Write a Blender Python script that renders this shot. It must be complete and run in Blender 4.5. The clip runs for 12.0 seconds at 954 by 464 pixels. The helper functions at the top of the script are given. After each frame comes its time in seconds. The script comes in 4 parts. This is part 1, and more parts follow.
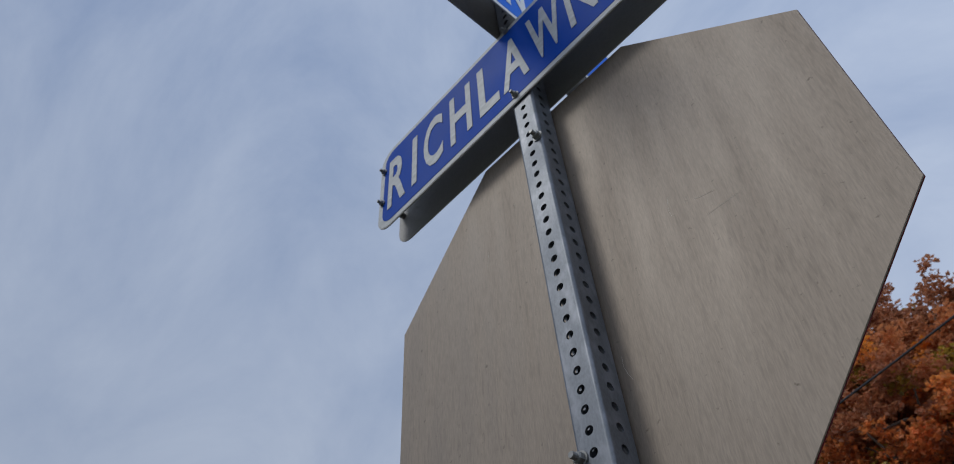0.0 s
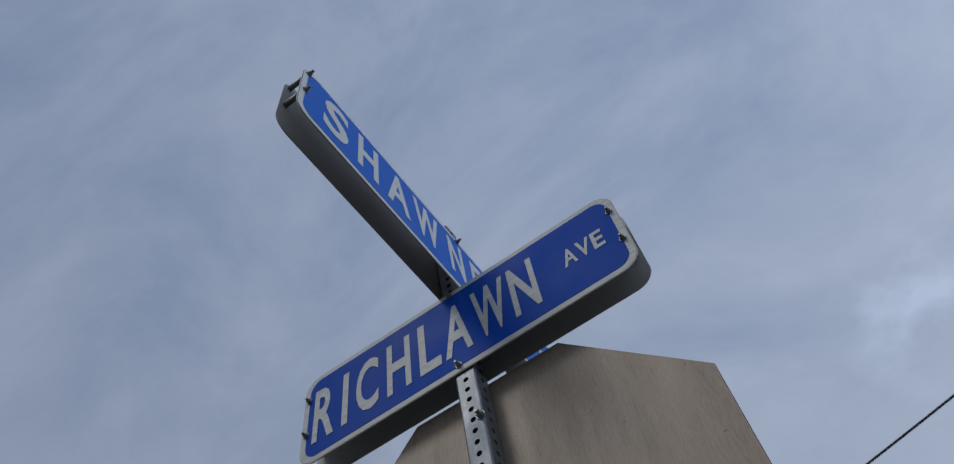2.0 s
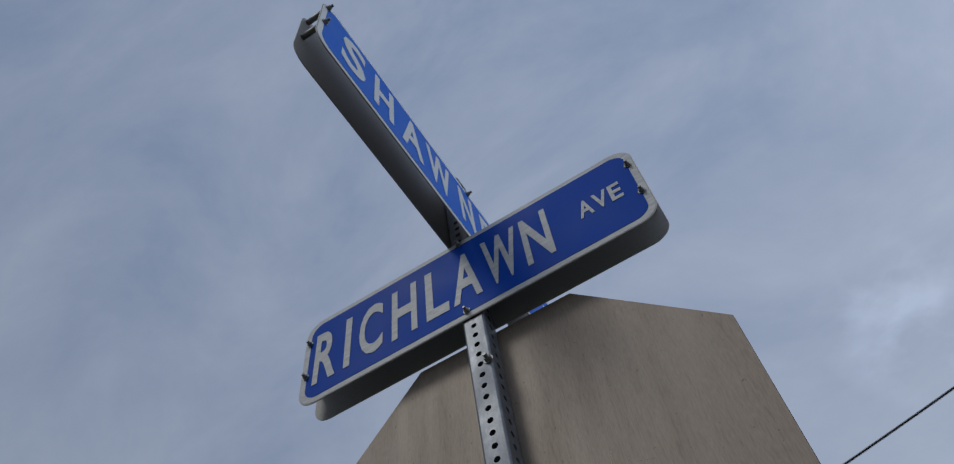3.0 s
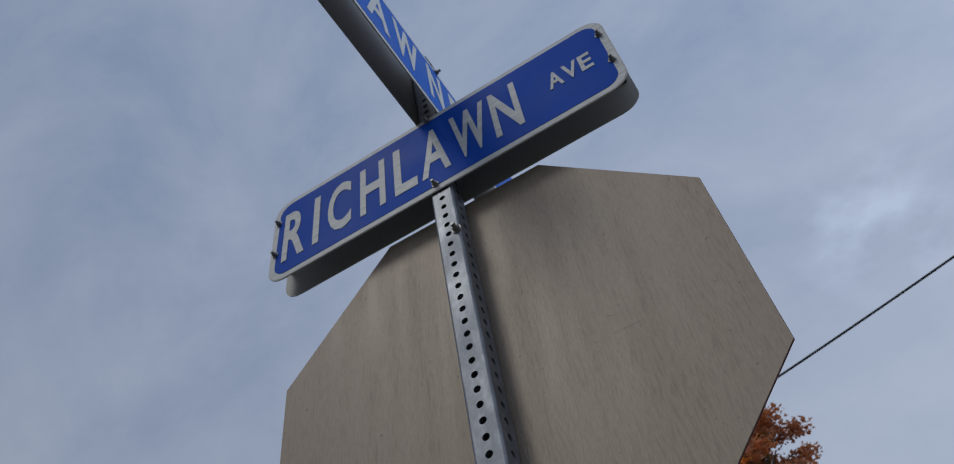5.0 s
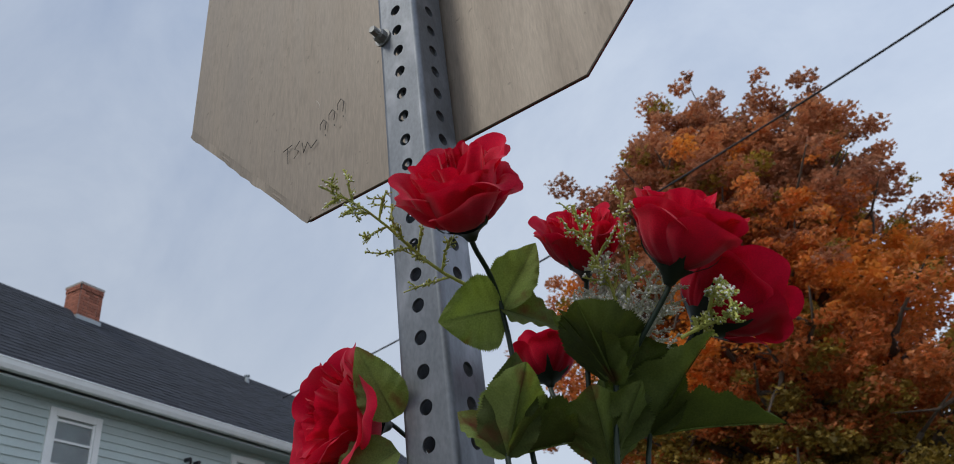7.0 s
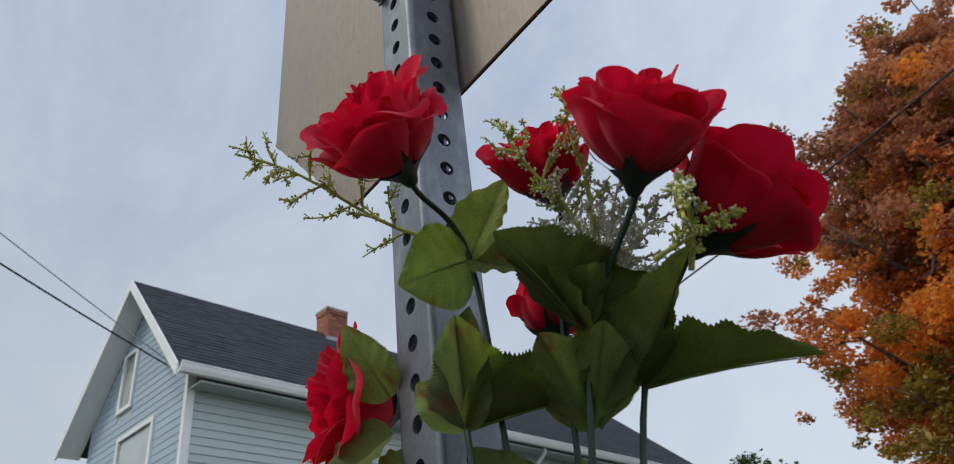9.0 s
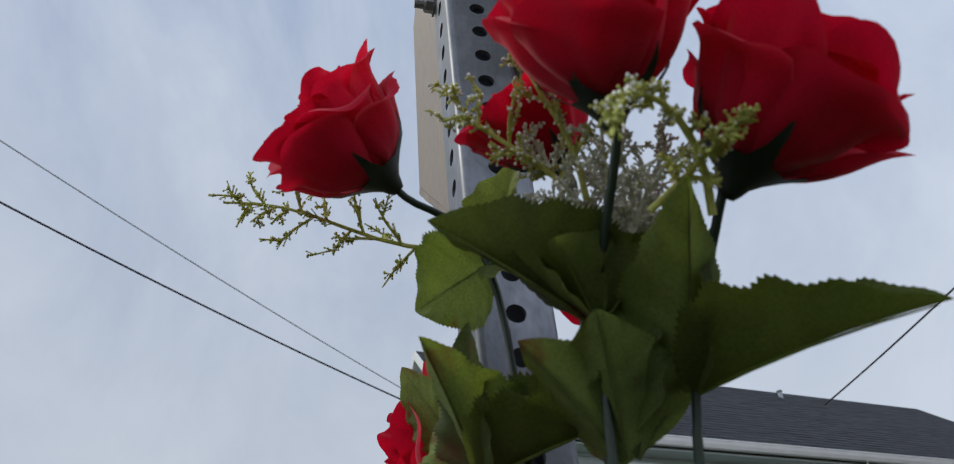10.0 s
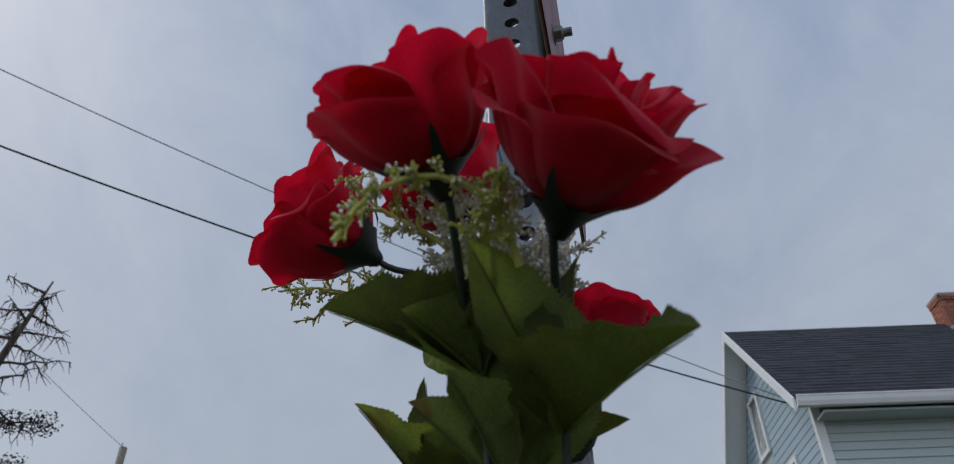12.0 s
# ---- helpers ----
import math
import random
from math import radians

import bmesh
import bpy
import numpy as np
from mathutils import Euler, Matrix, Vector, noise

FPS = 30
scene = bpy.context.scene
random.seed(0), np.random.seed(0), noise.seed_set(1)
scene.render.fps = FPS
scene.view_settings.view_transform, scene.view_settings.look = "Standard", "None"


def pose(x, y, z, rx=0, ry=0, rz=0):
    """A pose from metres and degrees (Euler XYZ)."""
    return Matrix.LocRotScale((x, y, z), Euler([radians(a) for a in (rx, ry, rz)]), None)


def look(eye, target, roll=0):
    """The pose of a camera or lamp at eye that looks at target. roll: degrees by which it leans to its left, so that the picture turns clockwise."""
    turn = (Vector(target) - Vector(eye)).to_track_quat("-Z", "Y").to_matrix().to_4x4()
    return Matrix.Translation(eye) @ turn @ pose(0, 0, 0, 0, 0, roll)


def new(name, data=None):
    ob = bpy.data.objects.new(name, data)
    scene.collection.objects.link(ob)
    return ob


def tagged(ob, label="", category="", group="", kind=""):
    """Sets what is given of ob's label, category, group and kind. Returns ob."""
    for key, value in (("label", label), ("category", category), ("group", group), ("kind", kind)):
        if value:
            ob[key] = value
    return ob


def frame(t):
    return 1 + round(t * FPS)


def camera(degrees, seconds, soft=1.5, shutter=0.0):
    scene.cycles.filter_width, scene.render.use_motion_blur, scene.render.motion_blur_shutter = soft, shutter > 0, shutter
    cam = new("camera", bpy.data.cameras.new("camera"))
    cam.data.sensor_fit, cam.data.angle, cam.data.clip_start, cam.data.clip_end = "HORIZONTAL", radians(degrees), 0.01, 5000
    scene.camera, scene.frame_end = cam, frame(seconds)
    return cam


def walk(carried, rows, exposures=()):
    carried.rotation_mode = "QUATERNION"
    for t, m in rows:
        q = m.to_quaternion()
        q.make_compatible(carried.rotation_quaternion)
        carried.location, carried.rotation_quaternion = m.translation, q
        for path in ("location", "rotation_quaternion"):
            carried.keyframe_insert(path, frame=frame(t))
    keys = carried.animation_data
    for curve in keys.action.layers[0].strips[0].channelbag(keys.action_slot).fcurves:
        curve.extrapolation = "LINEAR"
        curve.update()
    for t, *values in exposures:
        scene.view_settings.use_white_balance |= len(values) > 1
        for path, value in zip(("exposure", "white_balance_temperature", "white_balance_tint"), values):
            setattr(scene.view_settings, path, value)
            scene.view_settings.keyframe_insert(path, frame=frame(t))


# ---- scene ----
cam = camera(64.45, 12.0, soft=0.9)
cam.data.dof.use_dof = True            # a phone's shallow close-up focus, on the flowers
cam.data.dof.focus_distance = 0.64
cam.data.dof.aperture_fstop = 18.5

# seconds, place, yaw to the left of +y, pitch up, roll
PATH = [
    (0, 0.4021, -0.5590, 1.6414, 44.86, 48.55, -5.50),
    (0.5, 0.4996, -0.6519, 1.6163, 38.84, 50.90, -2.43),
    (1, 0.4855, -0.7478, 1.6342, 32.37, 55.28, -5.32),
    (1.5, 0.4560, -0.8015, 1.6540, 27.51, 57.82, -11.27),
    (2, 0.4239, -0.8413, 1.6446, 21.82, 59.03, -15.16),
    (2.5, 0.3662, -0.8317, 1.6357, 21.25, 58.58, -12.95),
    (2.7, 0.3506, -0.8094, 1.6387, 21.80, 58.12, -12.06),
    (4.5, 0.3500, -0.7815, 1.6247, 19.93, 55.04, -13.84),
    (5, 0.3279, -0.7435, 1.6099, 21.10, 50.56, -12.96),
    (5.5, 0.3191, -0.6545, 1.5927, 22.13, 45.98, -11.48),
    (6, 0.3467, -0.5301, 1.5774, 28.97, 41.42, -8.10),
    (6.5, 0.3541, -0.4494, 1.5484, 31.48, 34.67, -8.07),
    (7, 0.3094, -0.4110, 1.5295, 32.84, 30.91, -7.36),
    (7.5, 0.2637, -0.3861, 1.5265, 31.14, 29.26, -8.04),
    (7.7, 0.2597, -0.3833, 1.5271, 30.38, 28.34, -9.24),
    (9.3, 0.3745, -0.2025, 1.5275, 58.26, 33.42, -7.28),
    (9.5, 0.3737, -0.1743, 1.5233, 61.75, 34.20, -8.69),
    (9.9, 0.3519, -0.1235, 1.5364, 70.46, 35.49, -8.12),
    (10, 0.3449, -0.1060, 1.5459, 74.51, 36.84, -5.71),
    (10.2, 0.3468, -0.0909, 1.5663, 76.64, 37.52, -6.16),
    (10.5, 0.3482, -0.0539, 1.5671, 83.18, 38.30, -4.31),
    (10.7, 0.3504, -0.0233, 1.5717, 91.88, 37.95, -0.00),
    (11, 0.3555, 0.0049, 1.5660, 96.96, 38.69, -1.26),
    (11.5, 0.3797, 0.0415, 1.5600, 99.99, 39.65, -1.32),
    (12, 0.3803, 0.0432, 1.5453, 101.63, 37.73, -1.23),
]


def aim(x, y, z, yaw, pitch, roll):
    a, b = radians(yaw), radians(pitch)
    ahead = Vector((-math.sin(a) * math.cos(b), math.cos(a) * math.cos(b), math.sin(b)))
    eye = Vector((x, y, z))
    return look(eye, eye + ahead * 2, roll)


EXPOSURES = [(0.0, 0.02, 6200, 7), (1.0, -0.12, 6200, 7), (1.5, -0.27, 6200, 7), (2.0, -0.38, 6200, 7), (2.5, -0.42, 6250, 7), (4.5, -0.43, 6250, 7), (5.0, -0.33, 6250, 7), (5.5, -0.2, 6250, 7),
             (6.5, 0.08, 6400, 6), (7.5, 0.42, 6550, 5), (9.5, 0.44, 6700, 5), (10.5, 0.42, 6700, 6), (11.0, 0.34, 6600, 6), (12.0, 0.05, 6450, 6)]
walk(cam, [(r[0], aim(*r[1:])) for r in PATH], EXPOSURES)

# ---------------------------------------------------------------- light
SUN_AZ, SUN_EL = 160.0, 47.0          # azimuth to the left of +y


def build_world():
    w = bpy.data.worlds.new("overcast_sky")
    scene.world = w
    w.use_nodes = True
    nt = w.node_tree
    nt.nodes.clear()
    out = nt.nodes.new("ShaderNodeOutputWorld")
    bg = nt.nodes.new("ShaderNodeBackground")
    sky = nt.nodes.new("ShaderNodeTexSky")
    sky.sky_type = "NISHITA"
    sky.sun_disc = False
    sky.sun_elevation = radians(SUN_EL)
    sky.sun_rotation = radians(-SUN_AZ)
    sky.air_density, sky.dust_density, sky.ozone_density = 1.0, 2.0, 2.0
    tc = nt.nodes.new("ShaderNodeTexCoord")
    mp = nt.nodes.new("ShaderNodeMapping")
    mp.inputs["Scale"].default_value = (1.0, 1.7, 1.3)
    mp.inputs["Rotation"].default_value = (0.2, 0.3, 0.5)
    n1 = nt.nodes.new("ShaderNodeTexNoise")
    n1.inputs["Scale"].default_value = 2.2
    n1.inputs["Detail"].default_value = 10.0
    n1.inputs["Roughness"].default_value = 0.62
    n1.inputs["Distortion"].default_value = 0.4
    ramp = nt.nodes.new("ShaderNodeValToRGB")
    ramp.color_ramp.elements[0].position = 0.30
    ramp.color_ramp.elements[1].position = 0.72
    ramp.color_ramp.elements[0].color = (2.35, 2.95, 4.4, 1)
    ramp.color_ramp.elements[1].color = (4.4, 4.85, 5.95, 1)
    mix = nt.nodes.new("ShaderNodeMix")
    mix.data_type = "RGBA"
    mix.inputs["Factor"].default_value = 0.86
    nt.links.new(tc.outputs["Generated"], mp.inputs["Vector"])
    nt.links.new(mp.outputs["Vector"], n1.inputs["Vector"])
    nt.links.new(n1.outputs["Fac"], ramp.inputs["Fac"])
    nt.links.new(sky.outputs["Color"], mix.inputs["A"])
    sep = nt.nodes.new("ShaderNodeSeparateXYZ")
    nt.links.new(tc.outputs["Generated"], sep.inputs["Vector"])
    rise = nt.nodes.new("ShaderNodeMapRange")
    rise.inputs["From Min"].default_value = 0.35
    rise.inputs["From Max"].default_value = 0.85
    rise.inputs["To Min"].default_value = 0.55
    rise.inputs["To Max"].default_value = 0.0
    nt.links.new(sep.outputs["Z"], rise.inputs["Value"])
    pale = nt.nodes.new("ShaderNodeMix")
    pale.data_type = "RGBA"
    pale.inputs["B"].default_value = (5.15, 5.35, 5.9, 1)
    nt.links.new(rise.outputs["Result"], pale.inputs["Factor"])
    nt.links.new(ramp.outputs["Color"], pale.inputs["A"])
    lean_to = nt.nodes.new("ShaderNodeVectorMath")
    lean_to.operation = "DOT_PRODUCT"
    lean_to.inputs[1].default_value = (0.85, 0.40, 0.1)
    nt.links.new(tc.outputs["Generated"], lean_to.inputs[0])
    gain = nt.nodes.new("ShaderNodeMapRange")
    gain.inputs["From Min"].default_value = -0.9
    gain.inputs["From Max"].default_value = 0.9
    gain.inputs["To Min"].default_value = 0.88
    gain.inputs["To Max"].default_value = 1.47
    nt.links.new(lean_to.outputs["Value"], gain.inputs["Value"])
    lit = nt.nodes.new("ShaderNodeVectorMath")
    lit.operation = "SCALE"
    nt.links.new(pale.outputs["Result"], lit.inputs[0])
    east = nt.nodes.new("ShaderNodeMapRange")
    east.inputs["From Min"].default_value = 0.25
    east.inputs["To Max"].default_value = 0.55
    nt.links.new(sep.outputs["X"], east.inputs["Value"])
    both = nt.nodes.new("ShaderNodeMath")
    nt.links.new(gain.outputs["Result"], both.inputs[0])
    nt.links.new(east.outputs["Result"], both.inputs[1])
    # one small torn cloud, brighter than the veil round it
    near = nt.nodes.new("ShaderNodeVectorMath")
    near.operation = "DOT_PRODUCT"
    near.inputs[1].default_value = (0.196, 0.758, 0.622)
    nt.links.new(tc.outputs["Generated"], near.inputs[0])
    spread = nt.nodes.new("ShaderNodeMapRange")
    spread.inputs["From Min"].default_value = math.cos(radians(6.0))
    spread.inputs["From Max"].default_value = math.cos(radians(1.0))
    spread.inputs["To Max"].default_value = 0.40
    nt.links.new(near.outputs["Value"], spread.inputs["Value"])
    n2 = nt.nodes.new("ShaderNodeTexNoise")
    n2.inputs["Scale"].default_value = 11.0
    n2.inputs["Detail"].default_value = 8.0
    nt.links.new(mp.outputs["Vector"], n2.inputs["Vector"])
    torn = nt.nodes.new("ShaderNodeMapRange")
    torn.inputs["From Min"].default_value = 0.46
    torn.inputs["From Max"].default_value = 0.66
    nt.links.new(n2.outputs["Fac"], torn.inputs["Value"])
    cloud = nt.nodes.new("ShaderNodeMath")
    cloud.operation = "MULTIPLY_ADD"
    nt.links.new(spread.outputs["Result"], cloud.inputs[0])
    nt.links.new(torn.outputs["Result"], cloud.inputs[1])
    nt.links.new(both.outputs[0], cloud.inputs[2])
    nt.links.new(cloud.outputs[0], lit.inputs["Scale"])
    nt.links.new(lit.outputs["Vector"], mix.inputs["B"])
    nt.links.new(mix.outputs["Result"], bg.inputs["Color"])
    bg.inputs["Strength"].default_value = 0.10
    nt.links.new(bg.outputs["Background"], out.inputs["Surface"])


build_world()
sun_data = bpy.data.lights.new("sun", "SUN")
sun_data.energy = 1.0
sun_data.angle = radians(16)
sun_data.color = (1.0, 0.95, 0.88)
sun = new("sun", sun_data)
_a, _e = radians(SUN_AZ), radians(SUN_EL)
_to_sun = Vector((-math.sin(_a) * math.cos(_e), math.cos(_a) * math.cos(_e), math.sin(_e)))
sun.matrix_world = look(_to_sun * 40, (0, 0, 0))


# ---------------------------------------------------------------- materials
def material(name, base, rough=0.6, metal=0.0, vary=0.15, scale=20.0, fine=200.0, bump=0.1, stretch=(1, 1, 1),
             spots=None, transl=None, spec=0.5, island=0.0, per_object=0.0, sheen=0.0, flecks=None):
    """Base colour with two scales of variation, optional spots of a second colour, optional light passing through."""
    m = bpy.data.materials.new(name)
    m.use_nodes = True
    nt = m.node_tree
    n = nt.nodes
    lk = nt.links.new
    bsdf = n["Principled BSDF"]
    outn = n["Material Output"]
    tc = n.new("ShaderNodeTexCoord")
    mp = n.new("ShaderNodeMapping")
    mp.inputs["Scale"].default_value = stretch
    lk(tc.outputs["Object"], mp.inputs["Vector"])
    big = n.new("ShaderNodeTexNoise")
    big.inputs["Scale"].default_value = scale
    big.inputs["Detail"].default_value = 4
    small = n.new("ShaderNodeTexNoise")
    small.inputs["Scale"].default_value = fine
    small.inputs["Detail"].default_value = 5
    for t in (big, small):
        lk(mp.outputs["Vector"], t.inputs["Vector"])
    add = n.new("ShaderNodeMath")
    add.operation = "ADD"
    lk(big.outputs["Fac"], add.inputs[0])
    lk(small.outputs["Fac"], add.inputs[1])
    ramp = n.new("ShaderNodeMapRange")
    ramp.inputs["From Min"].default_value = 0.7
    ramp.inputs["From Max"].default_value = 1.3
    ramp.inputs["To Min"].default_value = 1 - vary
    ramp.inputs["To Max"].default_value = 1 + vary
    lk(add.outputs[0], ramp.inputs["Value"])
    last = ramp.outputs["Result"]
    for amount, node, socket in ((island, "ShaderNodeNewGeometry", "Random Per Island"), (per_object, "ShaderNodeObjectInfo", "Random")):
        if amount:
            g = n.new(node)
            r = n.new("ShaderNodeMapRange")
            r.inputs["To Min"].default_value = 1 - amount
            r.inputs["To Max"].default_value = 1 + amount
            lk(g.outputs[socket], r.inputs["Value"])
            mul = n.new("ShaderNodeMath")
            mul.operation = "MULTIPLY"
            lk(last, mul.inputs[0])
            lk(r.outputs["Result"], mul.inputs[1])
            last = mul.outputs[0]
    col = n.new("ShaderNodeVectorMath")
    col.operation = "SCALE"
    col.inputs[0].default_value = base[:3]
    lk(last, col.inputs["Scale"])
    colour = col.outputs["Vector"]
    if spots:
        scol, sscale, lo, hi = spots
        sn = n.new("ShaderNodeTexNoise")
        sn.inputs["Scale"].default_value = sscale
        sn.inputs["Detail"].default_value = 6
        lk(mp.outputs["Vector"], sn.inputs["Vector"])
        sr = n.new("ShaderNodeMapRange")
        sr.inputs["From Min"].default_value = lo
        sr.inputs["From Max"].default_value = hi
        lk(sn.outputs["Fac"], sr.inputs["Value"])
        mx = n.new("ShaderNodeMix")
        mx.data_type = "RGBA"
        lk(sr.outputs["Result"], mx.inputs["Factor"])
        lk(colour, mx.inputs["A"])
        mx.inputs["B"].default_value = (*scol, 1)
        colour = mx.outputs["Result"]
    if flecks:
        fcol, fscale = flecks
        fn = n.new("ShaderNodeTexNoise")
        fn.inputs["Scale"].default_value = fscale
        fn.inputs["Detail"].default_value = 3
        lk(tc.outputs["Object"], fn.inputs["Vector"])
        fr = n.new("ShaderNodeMapRange")
        fr.inputs["From Min"].default_value = 0.66
        fr.inputs["From Max"].default_value = 0.76
        fr.inputs["To Max"].default_value = 0.8
        lk(fn.outputs["Fac"], fr.inputs["Value"])
        fm = n.new("ShaderNodeMix")
        fm.data_type = "RGBA"
        lk(fr.outputs["Result"], fm.inputs["Factor"])
        lk(colour, fm.inputs["A"])
        fm.inputs["B"].default_value = (*fcol, 1)
        colour = fm.outputs["Result"]
    lk(colour, bsdf.inputs["Base Color"])
    bsdf.inputs["Roughness"].default_value = rough
    bsdf.inputs["Metallic"].default_value = metal
    bsdf.inputs["Specular IOR Level"].default_value = spec
    if sheen:
        bsdf.inputs["Sheen Weight"].default_value = sheen
    rr = n.new("ShaderNodeMapRange")
    rr.inputs["From Min"].default_value = 0.3
    rr.inputs["From Max"].default_value = 0.7
    rr.inputs["To Min"].default_value = max(0.02, rough - 0.08)
    rr.inputs["To Max"].default_value = min(1, rough + 0.08)
    lk(big.outputs["Fac"], rr.inputs["Value"])
    lk(rr.outputs["Result"], bsdf.inputs["Roughness"])
    if bump:
        b = n.new("ShaderNodeBump")
        b.inputs["Strength"].default_value = bump
        b.inputs["Distance"].default_value = 0.3 / fine
        lk(small.outputs["Fac"], b.inputs["Height"])
        lk(b.outputs["Normal"], bsdf.inputs["Normal"])
    if transl:
        tcol, amount = transl
        tr = n.new("ShaderNodeBsdfTranslucent")
        tm = n.new("ShaderNodeVectorMath")
        tm.operation = "MULTIPLY"
        lk(colour, tm.inputs[0])
        tm.inputs[1].default_value = tcol
        lk(tm.outputs["Vector"], tr.inputs["Color"])
        ms = n.new("ShaderNodeMixShader")
        ms.inputs["Fac"].default_value = amount
        lk(bsdf.outputs["BSDF"], ms.inputs[1])
        lk(tr.outputs["BSDF"], ms.inputs[2])
        lk(ms.outputs["Shader"], outn.inputs["Surface"])
    return m


def clear_glass():
    m = bpy.data.materials.new("window_glass")
    m.use_nodes = True
    b = m.node_tree.nodes["Principled BSDF"]
    b.inputs["Base Color"].default_value = (0.86, 0.90, 0.90, 1)
    b.inputs["Roughness"].default_value = 0.03
    b.inputs["Transmission Weight"].default_value = 1.0
    b.inputs["IOR"].default_value = 1.45
    return m


